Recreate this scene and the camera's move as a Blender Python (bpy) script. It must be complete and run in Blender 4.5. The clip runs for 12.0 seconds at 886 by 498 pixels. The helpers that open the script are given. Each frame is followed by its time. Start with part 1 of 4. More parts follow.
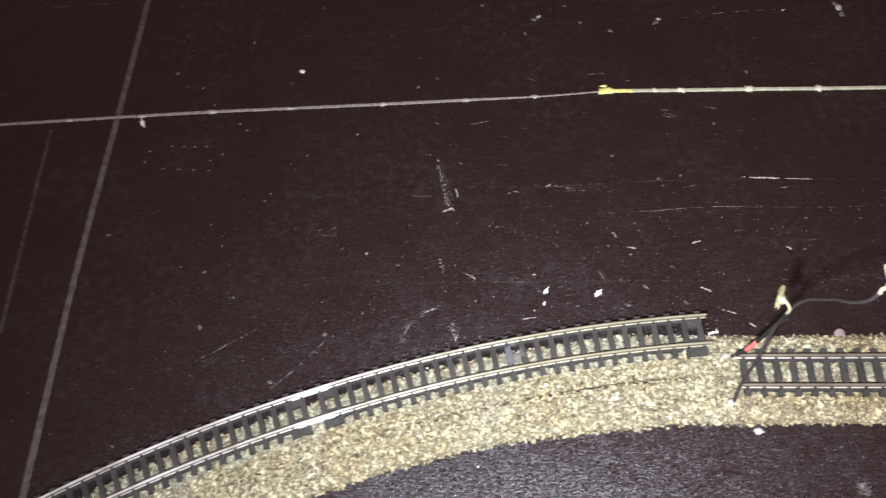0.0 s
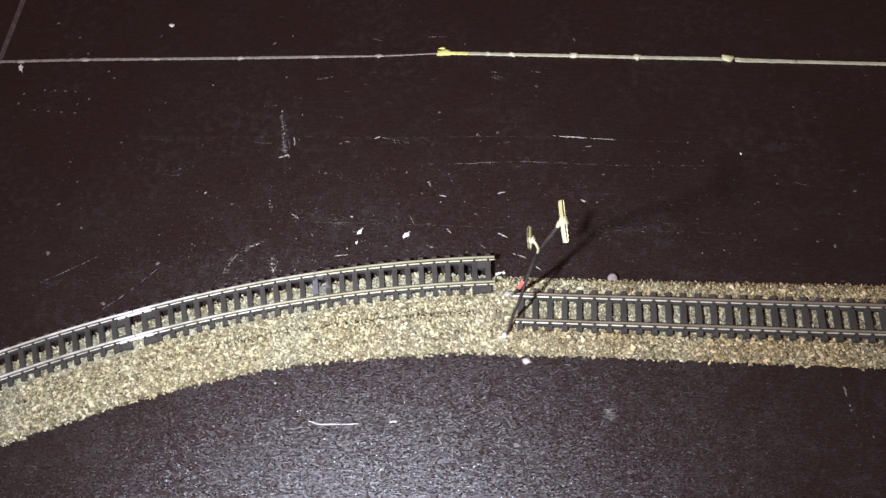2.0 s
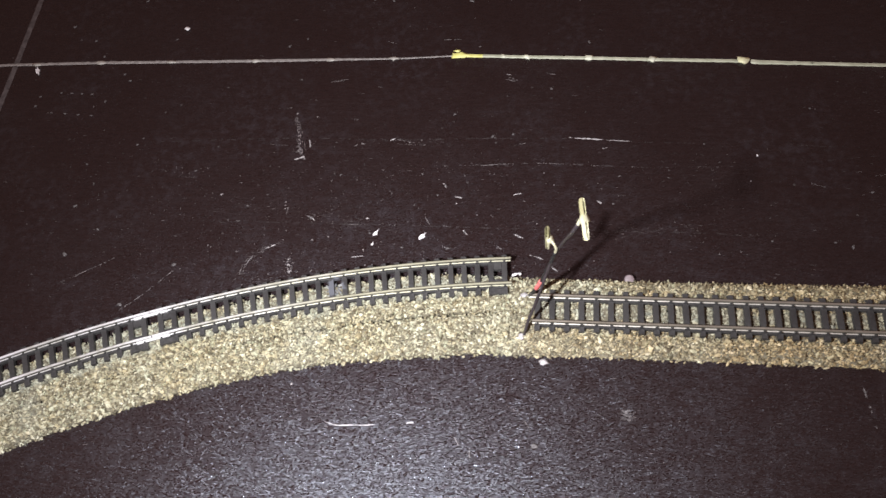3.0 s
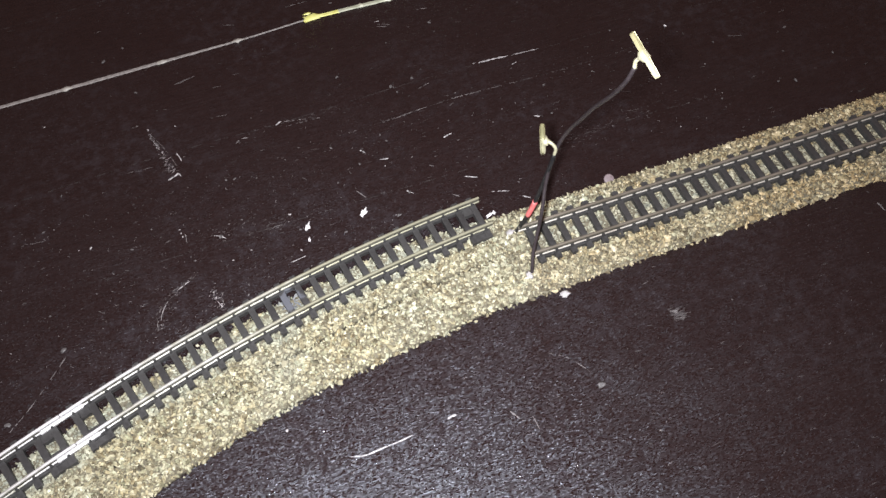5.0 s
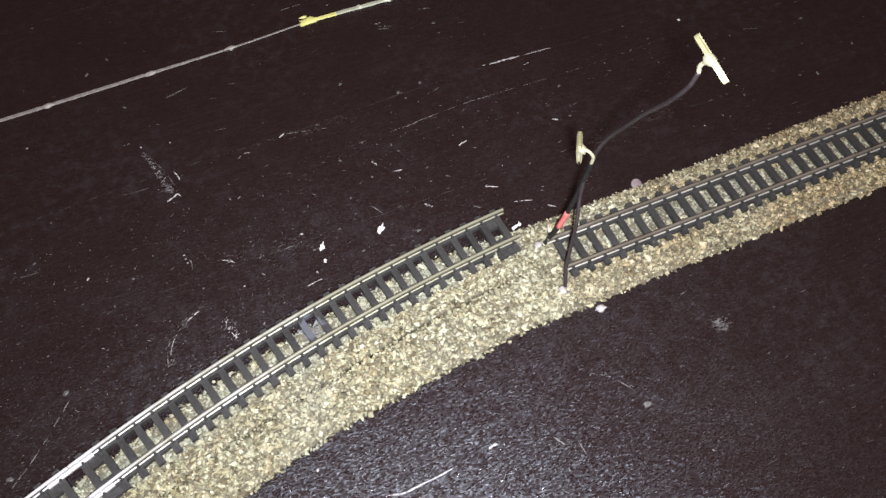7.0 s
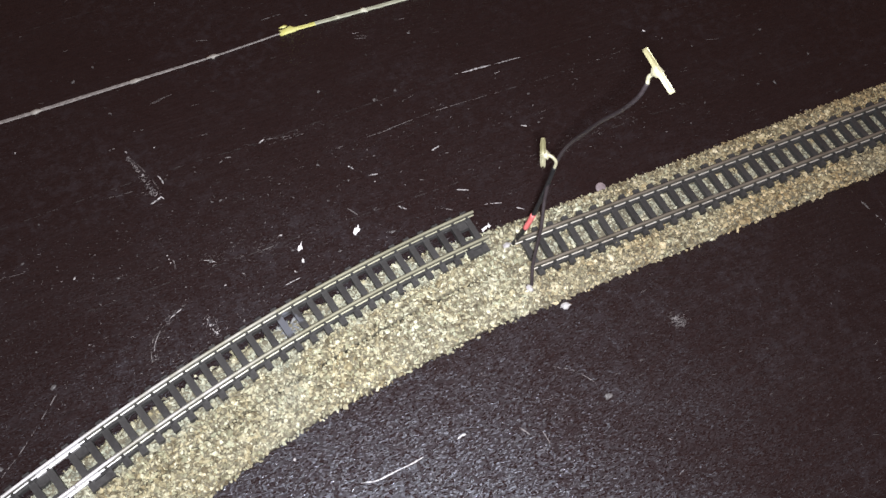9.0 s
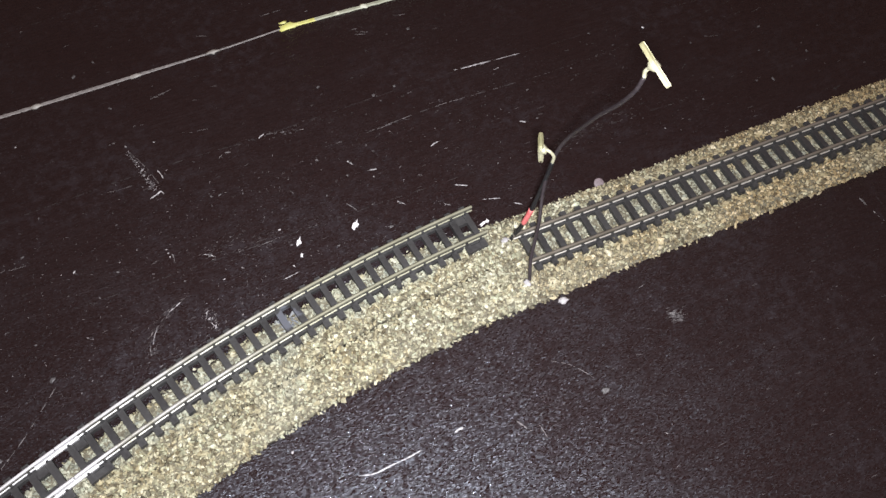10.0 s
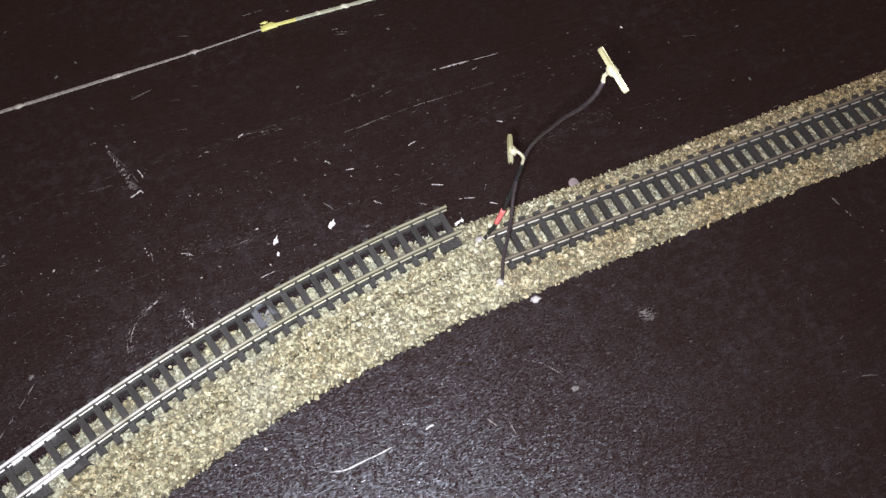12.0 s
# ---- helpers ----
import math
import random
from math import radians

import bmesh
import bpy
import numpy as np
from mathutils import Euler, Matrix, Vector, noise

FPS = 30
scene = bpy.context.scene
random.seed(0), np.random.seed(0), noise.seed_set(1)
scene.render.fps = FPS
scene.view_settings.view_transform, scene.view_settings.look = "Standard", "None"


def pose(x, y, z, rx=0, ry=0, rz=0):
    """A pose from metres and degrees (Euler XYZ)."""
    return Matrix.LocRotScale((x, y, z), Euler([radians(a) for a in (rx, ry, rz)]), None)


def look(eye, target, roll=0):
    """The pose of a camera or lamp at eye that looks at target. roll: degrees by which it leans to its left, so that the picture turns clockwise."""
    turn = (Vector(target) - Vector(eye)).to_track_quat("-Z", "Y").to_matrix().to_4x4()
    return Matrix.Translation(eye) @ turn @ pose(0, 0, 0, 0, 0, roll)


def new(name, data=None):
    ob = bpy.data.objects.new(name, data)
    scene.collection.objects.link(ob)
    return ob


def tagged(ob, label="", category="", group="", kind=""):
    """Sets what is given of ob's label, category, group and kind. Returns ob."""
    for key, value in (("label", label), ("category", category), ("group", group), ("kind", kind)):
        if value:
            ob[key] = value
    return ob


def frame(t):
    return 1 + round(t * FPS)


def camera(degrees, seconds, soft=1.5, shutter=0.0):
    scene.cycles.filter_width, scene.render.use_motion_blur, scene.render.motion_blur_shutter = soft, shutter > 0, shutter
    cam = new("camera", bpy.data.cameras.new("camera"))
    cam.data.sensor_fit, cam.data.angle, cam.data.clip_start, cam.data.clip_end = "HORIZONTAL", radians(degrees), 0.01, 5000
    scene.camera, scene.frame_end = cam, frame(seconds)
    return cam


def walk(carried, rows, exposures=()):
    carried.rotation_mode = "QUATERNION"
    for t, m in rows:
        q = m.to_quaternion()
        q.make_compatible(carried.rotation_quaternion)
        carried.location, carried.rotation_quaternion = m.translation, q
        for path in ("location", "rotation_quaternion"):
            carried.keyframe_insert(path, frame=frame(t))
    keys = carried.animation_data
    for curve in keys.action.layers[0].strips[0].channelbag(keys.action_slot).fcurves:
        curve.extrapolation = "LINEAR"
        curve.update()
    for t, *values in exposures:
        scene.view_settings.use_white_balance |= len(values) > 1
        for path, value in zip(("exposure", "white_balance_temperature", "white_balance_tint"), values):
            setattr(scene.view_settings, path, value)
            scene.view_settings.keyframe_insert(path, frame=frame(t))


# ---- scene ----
cam = camera(54.57, 12.0, soft=1.45, shutter=0.3)
PATH = [
    (0, (-0.06521, -0.10126, 0.25987), (-0.08804, 0.02238, 0.04378), -9.90),
    (0.5, (-0.04007, -0.09115, 0.26101), (-0.05561, 0.02587, 0.04064), -8.22),
    (1, (-0.01500, -0.10179, 0.26639), (-0.03316, 0.01362, 0.04537), -8.69),
    (1.5, (-0.00690, -0.11287, 0.26964), (-0.02996, 0.00233, 0.04896), -9.35),
    (2, (0.00578, -0.12175, 0.27321), (-0.01971, -0.00453, 0.05388), -9.26),
    (2.5, (0.01158, -0.12189, 0.27570), (-0.01270, -0.00360, 0.05679), -8.56),
    (3, (0.00256, -0.12427, 0.27187), (-0.02500, -0.00492, 0.05394), -9.86),
    (3.2, (-0.00565, -0.12744, 0.26304), (-0.03141, -0.00621, 0.04592), -9.99),
    (4.8, (-0.06413, -0.11777, 0.21497), (-0.02365, 0.00681, 0.00204), -1.87),
    (5, (-0.06611, -0.11743, 0.21510), (-0.02253, 0.00725, 0.00283), -1.20),
    (5.5, (-0.07549, -0.10974, 0.21376), (-0.02667, 0.01377, 0.00196), 0.43),
    (6, (-0.07519, -0.10539, 0.21097), (-0.02422, 0.01610, -0.00149), 0.82),
    (6.5, (-0.08081, -0.09839, 0.20725), (-0.02731, 0.02072, -0.00594), 1.53),
    (7, (-0.07827, -0.09795, 0.20625), (-0.02450, 0.02051, -0.00723), 0.98),
    (7.2, (-0.07587, -0.09865, 0.20695), (-0.02189, 0.01948, -0.00666), 0.96),
    (8.8, (-0.07845, -0.10536, 0.21562), (-0.02009, 0.01351, 0.00357), 2.50),
    (9, (-0.07748, -0.10587, 0.21540), (-0.01964, 0.01201, 0.00266), 2.41),
    (9.5, (-0.07783, -0.10767, 0.21426), (-0.01874, 0.00981, 0.00164), 3.02),
    (10, (-0.07738, -0.10766, 0.21536), (-0.01988, 0.01026, 0.00255), 2.44),
    (10.5, (-0.07522, -0.10867, 0.21552), (-0.01629, 0.00777, 0.00228), 3.14),
    (11, (-0.07481, -0.11106, 0.21613), (-0.01746, 0.00659, 0.00312), 2.53),
    (11.5, (-0.07277, -0.11051, 0.21658), (-0.01640, 0.00699, 0.00323), 2.35),
    (12, (-0.06925, -0.11123, 0.21921), (-0.01379, 0.00559, 0.00525), 1.99),
]
walk(cam, [(t, look(eye, target, roll)) for t, eye, target, roll in PATH], [(0.0, 0.26, 6660, 11), (1.0, 0.12, 6600, 11), (3.0, 0.08, 6640, 12), (5.0, 0.02, 6550, 10), (6.25, 0.06, 6500, 10), (7.0, -0.04, 6500, 10), (9.0, -0.12, 6500, 10), (12.0, -0.12, 6500, 10)])

# ---- light: one small flash lamp held over the board, dim room ----
world = bpy.data.worlds.new("dim_room")
scene.world = world
world.use_nodes = True
world.node_tree.nodes["Background"].inputs[0].default_value = (0.81, 0.413, 0.342, 1)
world.node_tree.nodes["Background"].inputs[1].default_value = 0.200

flash_data = bpy.data.lights.new("flash_lamp", "AREA")
flash_data.shape = "DISK"
flash_data.size = 0.014
flash_data.spread = radians(128)
flash_data.energy = 0.80
flash_data.color = (0.945, 0.97, 1.045)
flash = new("flash_lamp", flash_data)
flash.matrix_world = look((-0.0770, -0.1148, 0.2145), (-0.028, 0.0, 0.0))

MM = 0.001


# ---- materials ----
class Nodes:
    """A material with its node tree and short ways to add and join nodes."""

    def __init__(self, name):
        self.mat = bpy.data.materials.new(name)
        self.mat.use_nodes = True
        self.tree = self.mat.node_tree
        self.bsdf = self.tree.nodes["Principled BSDF"]

    def add(self, kind, **values):
        node = self.tree.nodes.new(kind)
        for key, value in values.items():
            node.inputs[key].default_value = value
        return node

    def join(self, a, b):
        self.tree.links.new(a, b)

    def coords(self, scale=(1, 1, 1), turn=0.0):
        tc = self.add("ShaderNodeTexCoord")
        mp = self.add("ShaderNodeMapping")
        mp.inputs["Scale"].default_value = scale
        mp.inputs["Rotation"].default_value = (0, 0, turn)
        self.join(tc.outputs["Object"], mp.inputs["Vector"])
        return mp.outputs["Vector"]

    def noise(self, vector, scale, detail=3.0, rough=0.55):
        n = self.add("ShaderNodeTexNoise", Scale=scale, Detail=detail, Roughness=rough)
        self.join(vector, n.inputs["Vector"])
        return n.outputs["Fac"]

    def ramp(self, fac, stops):
        r = self.add("ShaderNodeValToRGB")
        el = r.color_ramp.elements
        while len(el) < len(stops):
            el.new(0.5)
        for e, (pos, col) in zip(el, stops):
            e.position = pos
            e.color = (*col, 1) if len(col) == 3 else col
        self.join(fac, r.inputs["Fac"])
        return r.outputs["Color"]

    def mix(self, fac, a, b, blend="MIX"):
        m = self.add("ShaderNodeMix")
        m.data_type = "RGBA"
        m.blend_type = blend
        for value, slot in ((fac, 0), (a, 6), (b, 7)):
            if isinstance(value, (int, float)):
                m.inputs[slot].default_value = value
            elif isinstance(value, tuple):
                m.inputs[slot].default_value = (*value, 1)
            else:
                self.join(value, m.inputs[slot])
        return m.outputs[2]

    def math(self, op, a, b=0.0):
        m = self.add("ShaderNodeMath")
        m.operation = op
        for i, v in enumerate((a, b)):
            if isinstance(v, (int, float)):
                m.inputs[i].default_value = v
            else:
                self.join(v, m.inputs[i])
        return m.outputs[0]

    def glue_stain(self, col, strength):
        """A thin bluish film of spilt glue over one place of the curved track."""
        geo = self.add("ShaderNodeNewGeometry")
        off = self.add("ShaderNodeVectorMath")
        off.operation = "SUBTRACT"
        off.inputs[1].default_value = (-0.0685, 0.0062, 0.0035)
        self.join(geo.outputs["Position"], off.inputs[0])
        far = self.add("ShaderNodeVectorMath")
        far.operation = "LENGTH"
        self.join(off.outputs["Vector"], far.inputs[0])
        edge = self.math("ADD", self.math("MULTIPLY", far.outputs["Value"], 130.0), self.noise(geo.outputs["Position"], 420, 4, 0.65))
        return self.mix(self.ramp(edge, [(0.86, gray(strength)), (1.12, gray(0.0))]), col, (0.165, 0.175, 0.205))

    def bump(self, height, strength, distance):
        b = self.add("ShaderNodeBump", Strength=strength, Distance=distance)
        self.join(height, b.inputs["Height"])
        self.join(b.outputs["Normal"], self.bsdf.inputs["Normal"])
        return b

    def set(self, **values):
        for key, value in values.items():
            key = key.replace("_", " ")
            if isinstance(value, (int, float)):
                self.bsdf.inputs[key].default_value = value
            elif isinstance(value, tuple):
                self.bsdf.inputs[key].default_value = (*value, 1)
            else:
                self.join(value, self.bsdf.inputs[key])
        return self.mat


def gray(v):
    return (v, v, v)


def board_material():
    n = Nodes("dark_varnished_board")
    along = n.coords((0.28, 1, 1))
    plain = n.coords()
    grain = n.noise(along, 900, 4, 0.65)
    cloud = n.noise(plain, 14, 4)
    base = n.ramp(grain, [(0.30, (0.0100, 0.0046, 0.0042)), (0.72, (0.0190, 0.0094, 0.0087))])
    base = n.mix(n.math("MULTIPLY", cloud, 0.5), base, (0.0138, 0.0089, 0.0087))
    # film of dust, wiped into streaks along the board
    wiped = n.noise(n.coords((0.07, 1, 1), 0.05), 1300, 6, 0.75)
    patchy = n.noise(n.coords((0.5, 1, 1)), 40, 4, 0.6)
    film = n.math("MULTIPLY", n.ramp(wiped, [(0.46, gray(0.0)), (0.74, gray(1.0))]), n.ramp(patchy, [(0.42, gray(0.0)), (0.70, gray(0.5))]))
    base = n.mix(film, base, (0.036, 0.028, 0.028))
    specks = n.math("MULTIPLY", n.ramp(n.noise(n.coords((0.6, 1, 1)), 1700, 3, 0.6), [(0.60, gray(0.0)), (0.72, gray(1.0))]), n.ramp(n.noise(plain, 17, 4, 0.6), [(0.42, gray(0.1)), (0.62, gray(0.8))]))
    base = n.mix(specks, base, (0.056, 0.048, 0.051))
    # bluish mottling of old polish
    mottle = n.math("MULTIPLY", n.ramp(n.noise(plain, 260, 4, 0.65), [(0.48, gray(0.0)), (0.66, gray(1.0))]), n.ramp(n.noise(plain, 22, 3, 0.55), [(0.42, gray(0.0)), (0.62, gray(0.55))]))
    base = n.mix(mottle, base, (0.032, 0.026, 0.029))
    rough = n.ramp(n.noise(plain, 45, 5, 0.6), [(0.3, gray(0.30)), (0.7, gray(0.42))])
    # fine glittering grain: small facets of the varnish, each tilted a little its own way
    cells = n.add("ShaderNodeTexVoronoi", Scale=4300.0)
    n.join(n.coords((0.42, 1, 1)), cells.inputs["Vector"])
    glint = n.add("ShaderNodeSeparateXYZ")
    n.join(cells.outputs["Color"], glint.inputs[0])
    rough = n.mix(n.ramp(glint.outputs[2], [(0.85, gray(0.0)), (0.88, gray(1.0))]), rough, gray(0.10))
    tilt = n.add("ShaderNodeVectorMath")
    tilt.operation = "SUBTRACT"
    tilt.inputs[1].default_value = (0.5, 0.5, 0.5)
    n.join(cells.outputs["Color"], tilt.inputs[0])
    small = n.add("ShaderNodeVectorMath")
    small.operation = "MULTIPLY"
    small.inputs[1].default_value = (0.34, 0.38, 0.0)
    n.join(tilt.outputs["Vector"], small.inputs[0])
    waves = n.add("ShaderNodeBump", Strength=0.8, Distance=0.00017)
    n.join(n.noise(n.coords((0.33, 1, 1)), 1800, 4, 0.72), waves.inputs["Height"])
    both = n.add("ShaderNodeVectorMath")
    n.join(waves.outputs["Normal"], both.inputs[0])
    n.join(small.outputs["Vector"], both.inputs[1])
    unit = n.add("ShaderNodeVectorMath")
    unit.operation = "NORMALIZE"
    n.join(both.outputs["Vector"], unit.inputs[0])
    n.join(unit.outputs["Vector"], n.bsdf.inputs["Normal"])
    return n.set(Base_Color=base, Roughness=rough, IOR=1.5, Specular_IOR_Level=0.66, Specular_Tint=(0.81, 0.885, 1.0))


def cork_under_material():
    n = Nodes("shaded_cork_between_bits")
    # crevice shade between the bits is put into this darker colour
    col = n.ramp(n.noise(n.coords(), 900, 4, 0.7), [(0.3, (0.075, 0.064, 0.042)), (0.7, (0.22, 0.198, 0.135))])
    n.bump(n.noise(n.coords(), 1500, 3), 0.7, 0.0004)
    return n.set(Base_Color=col, Roughness=0.9)


def cork_material(name, warm, spread, filmed, band, falloff=0.0, west=-9.0):
    n = Nodes(name)
    geo = n.add("ShaderNodeNewGeometry")
    # neighbouring bits share their shade, so that they run together into lumps
    clump = n.ramp(n.noise(n.coords(), 620, 3, 0.6), [(0.30, gray(0.0)), (0.70, gray(1.0))])
    shade = n.math("ADD", n.math("MULTIPLY", geo.outputs["Random Per Island"], 0.62), n.math("MULTIPLY", clump, 0.38))
    bits = n.ramp(shade, [
        (0.10, (0.050, 0.042, 0.027)), (0.27, (0.15, 0.133, 0.085)), (0.44, (0.33, 0.310, 0.208)),
        (0.60, (0.405, 0.390, 0.272)), (0.78, (0.58, 0.566, 0.418)), (0.94, (0.84, 0.828, 0.675))])
    # each bit leans a little to brown or to grey-green
    lot = n.add("ShaderNodeTexWhiteNoise")
    lot.noise_dimensions = "1D"
    n.join(n.math("MULTIPLY", geo.outputs["Random Per Island"], 977.0), lot.inputs["W"])
    lean = n.ramp(lot.outputs["Value"], [(0.0, (1.0, 0.92, 0.80)), (0.3, (1.0, 0.985, 0.94)), (0.65, (1.0, 1.0, 1.0)), (1.0, (0.92, 1.0, 0.98))])
    bits = n.mix(1.0, bits, lean, "MULTIPLY")
    where = n.add("ShaderNodeSeparateXYZ")
    n.join(n.coords(), where.inputs[0])
    # browner eastwards: the lamp's falloff is put into the cork's colour
    browned = n.math("MULTIPLY", n.math("ADD", where.outputs[0], 0.02), falloff)
    patch = n.ramp(n.math("ADD", n.noise(n.coords(), 40, 4, 0.6), browned), [(spread[0], (1.0, 1.0, 1.0)), (spread[1], warm)])
    col = n.mix(1.0, bits, patch, "MULTIPLY")
    film = n.ramp(n.noise(n.coords((1, 1, 1), 0.6), 48, 4, 0.6), [(0.50, gray(0.0)), (0.66, gray(filmed))])
    col = n.mix(film, col, (0.37, 0.40, 0.345))
    # thin haze of dried glue in a band along the track: centre x, y, radius, half width in metres
    cx, cy, radius, half = band
    sep = n.add("ShaderNodeSeparateXYZ")
    n.join(n.coords(), sep.inputs[0])
    dx, dy = n.math("SUBTRACT", sep.outputs[0], cx), n.math("SUBTRACT", sep.outputs[1], cy)
    far = n.math("SQRT", n.math("ADD", n.math("MULTIPLY", dx, dx), n.math("MULTIPLY", dy, dy)))
    off = n.math("DIVIDE", n.math("ABSOLUTE", n.math("SUBTRACT", far, radius)), half)
    haze = n.math("ADD", off, n.math("MULTIPLY", n.noise(n.coords(), 110, 4, 0.65), 1.2))
    haze = n.math("ADD", haze, n.math("LESS_THAN", sep.outputs[0], west))
    col = n.mix(n.ramp(haze, [(0.85, gray(0.5)), (1.05, gray(0.0))]), col, (0.40, 0.435, 0.36))
    speck = n.ramp(n.noise(n.coords(), 1500, 4, 0.7), [(0.42, gray(0.0)), (0.68, gray(0.55))])
    col = n.mix(speck, col, (0.13, 0.10, 0.058))
    n.bump(n.noise(n.coords(), 3500, 3), 0.5, 0.0002)
    return n.set(Base_Color=n.glue_stain(col, 0.8), Roughness=0.85)


def tie_material():
    n = Nodes("black_moulded_plastic")
    info = n.add("ShaderNodeObjectInfo")
    dust = n.noise(n.coords(), 420, 5, 0.75)
    a = n.mix(info.outputs["Random"], (0.025, 0.0237, 0.0232), (0.040, 0.0385, 0.0372))
    col = n.mix(n.ramp(dust, [(0.42, gray(0.0)), (0.75, gray(0.6))]), a, (0.085, 0.084, 0.082))
    n.bump(n.noise(n.coords((0.3, 1, 1)), 2600, 3), 0.4, 0.0002)
    return n.set(Base_Color=n.glue_stain(col, 0.5), Roughness=0.48)


def rail_material(name, clean, tarnish, amount, metallic, glinting=None):
    n = Nodes(name)
    stain = n.noise(n.coords(), 60, 5, 0.7)
    if glinting:
        # silver towards one end, with the lamp's glint there put into the colour
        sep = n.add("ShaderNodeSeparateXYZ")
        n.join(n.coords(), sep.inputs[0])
        way = n.math("MULTIPLY", n.math("SUBTRACT", sep.outputs[0], glinting[0]), 1.0 / (glinting[1] - glinting[0]))
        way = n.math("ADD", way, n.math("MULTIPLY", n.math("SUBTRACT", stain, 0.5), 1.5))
        clean = n.mix(n.ramp(way, [(0.0, gray(0.0)), (1.0, gray(1.0))]), glinting[2], clean)
    col = n.mix(n.ramp(stain, [(0.5 - amount, gray(0.0)), (0.8 - amount, gray(1.0))]), clean, tarnish)
    rough = n.ramp(n.noise(n.coords(), 700, 4), [(0.3, gray(0.46)), (0.75, gray(0.62))])
    n.bump(n.noise(n.coords(), 1800, 3), 0.25, 0.0001)
    return n.set(Base_Color=col, Metallic=metallic, Roughness=rough)


def paint_material(name, dark, light, rough=0.6, scale=600.0, metallic=0.0):
    n = Nodes(name)
    col = n.mix(n.ramp(n.noise(n.coords(), scale, 4, 0.65), [(0.32, gray(0.0)), (0.68, gray(1.0))]), dark, light)
    n.bump(n.noise(n.coords(), scale * 3, 3), 0.4, 0.0002)
    return n.set(Base_Color=col, Roughness=rough, Metallic=metallic)


def mark_material(name, dark, light, rough=0.55):
    """For many small marks: each one a shade of its own."""
    n = Nodes(name)
    geo = n.add("ShaderNodeNewGeometry")
    col = n.mix(geo.outputs["Random Per Island"], dark, light)
    return n.set(Base_Color=col, Roughness=rough)


def joiner_material():
    """Brass, a turned-away wall's shade painted in olive towards one end, tinned with solder from its middle on."""
    n = Nodes("tinned_shaded_brass")
    sep = n.add("ShaderNodeSeparateXYZ")
    n.join(n.coords(), sep.inputs[0])
    patch = n.noise(n.coords(), 500, 4, 0.65)
    way = n.math("ADD", n.math("MULTIPLY", sep.outputs[0], 190.0), n.math("MULTIPLY", patch, 0.9))
    shaded_brass = n.mix(patch, (0.27, 0.245, 0.12), (0.40, 0.375, 0.215))
    tin = n.mix(n.ramp(patch, [(0.32, gray(0.0)), (0.68, gray(1.0))]), (0.42, 0.395, 0.22), (0.62, 0.60, 0.42))
    col = n.mix(n.ramp(way, [(0.0, gray(0.0)), (0.5, gray(1.0))]), shaded_brass, tin)
    n.bump(n.noise(n.coords(), 1500, 3), 0.4, 0.0002)
    return n.set(Base_Color=col, Roughness=0.45, Metallic=0.35)


BOARD = board_material()
CORK = cork_material("granular_cork", (1.0, 0.94, 0.84), (0.40, 0.70), 0.3, (0.02636, -0.4675, 0.4790, 0.014))
CORK_BROWN = cork_material("browner_granular_cork", (0.99, 0.81, 0.625), (0.53, 0.98), 0.08, (0.0, -90.0, 90.0, 0.009), 3.5, 0.003)
CORK_UNDER = cork_under_material()
TIE = tie_material()
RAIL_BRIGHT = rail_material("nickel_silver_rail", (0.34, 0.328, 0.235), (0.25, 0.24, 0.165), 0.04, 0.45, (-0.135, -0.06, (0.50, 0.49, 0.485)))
# nickel joiner, lightened: the glare at the joint is put into its colour
JOINER_BRIGHT = rail_material("glare_bright_nickel_joiner", (0.62, 0.61, 0.60), (0.44, 0.43, 0.41), 0.05, 0.5)
RAIL_DULL = rail_material("tarnished_rail", (0.60, 0.575, 0.51), (0.45, 0.41, 0.35), 0.06, 0.5)
HEAD_BRIGHT = rail_material("worn_glinting_rail_head", (0.29, 0.279, 0.198), (0.215, 0.205, 0.14), 0.06, 0.35, (-0.135, -0.065, (0.68, 0.665, 0.67)))
HEAD_DULL = rail_material("brown_rail_head", (0.235, 0.205, 0.165), (0.15, 0.13, 0.10), 0.12, 0.4)
RAIL_WEB = rail_material("dark_rail_side", (0.15, 0.142, 0.115), (0.085, 0.078, 0.06), 0.1, 0.4)
JOINER = joiner_material()
SOLDER = paint_material("solder", (0.44, 0.42, 0.27), (0.64, 0.62, 0.44), 0.5, 900, 0.3)
WIRE = paint_material("black_insulation", (0.010, 0.010, 0.011), (0.020, 0.019, 0.020), 0.42, 900)
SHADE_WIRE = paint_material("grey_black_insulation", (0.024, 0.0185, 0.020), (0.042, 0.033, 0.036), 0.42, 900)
RED = paint_material("red_sleeve", (0.56, 0.12, 0.115), (0.72, 0.20, 0.19), 0.5, 900)
PALE = paint_material("pale_dried_paint", (0.15, 0.138, 0.128), (0.37, 0.348, 0.325), 0.6, 900)
GREENISH = paint_material("pale_green_dried_paint", (0.33, 0.35, 0.245), (0.54, 0.555, 0.42), 0.55, 240)
YELLOW = paint_material("yellow_dried_paint", (0.68, 0.67, 0.17), (0.85, 0.85, 0.36), 0.5, 400)
CREAM = paint_material("cream_dried_paint", (0.66, 0.65, 0.36), (0.84, 0.83, 0.57), 0.55, 500)
BEAD = paint_material("pale_bead", (0.26, 0.245, 0.215), (0.45, 0.43, 0.385), 0.55, 700)
GREEN_BEAD = paint_material("whitish_green_bead", (0.58, 0.60, 0.44), (0.80, 0.81, 0.66), 0.5, 700)
SCUFF = paint_material("grey_scuff", (0.045, 0.038, 0.038), (0.125, 0.108, 0.106), 0.6, 300)
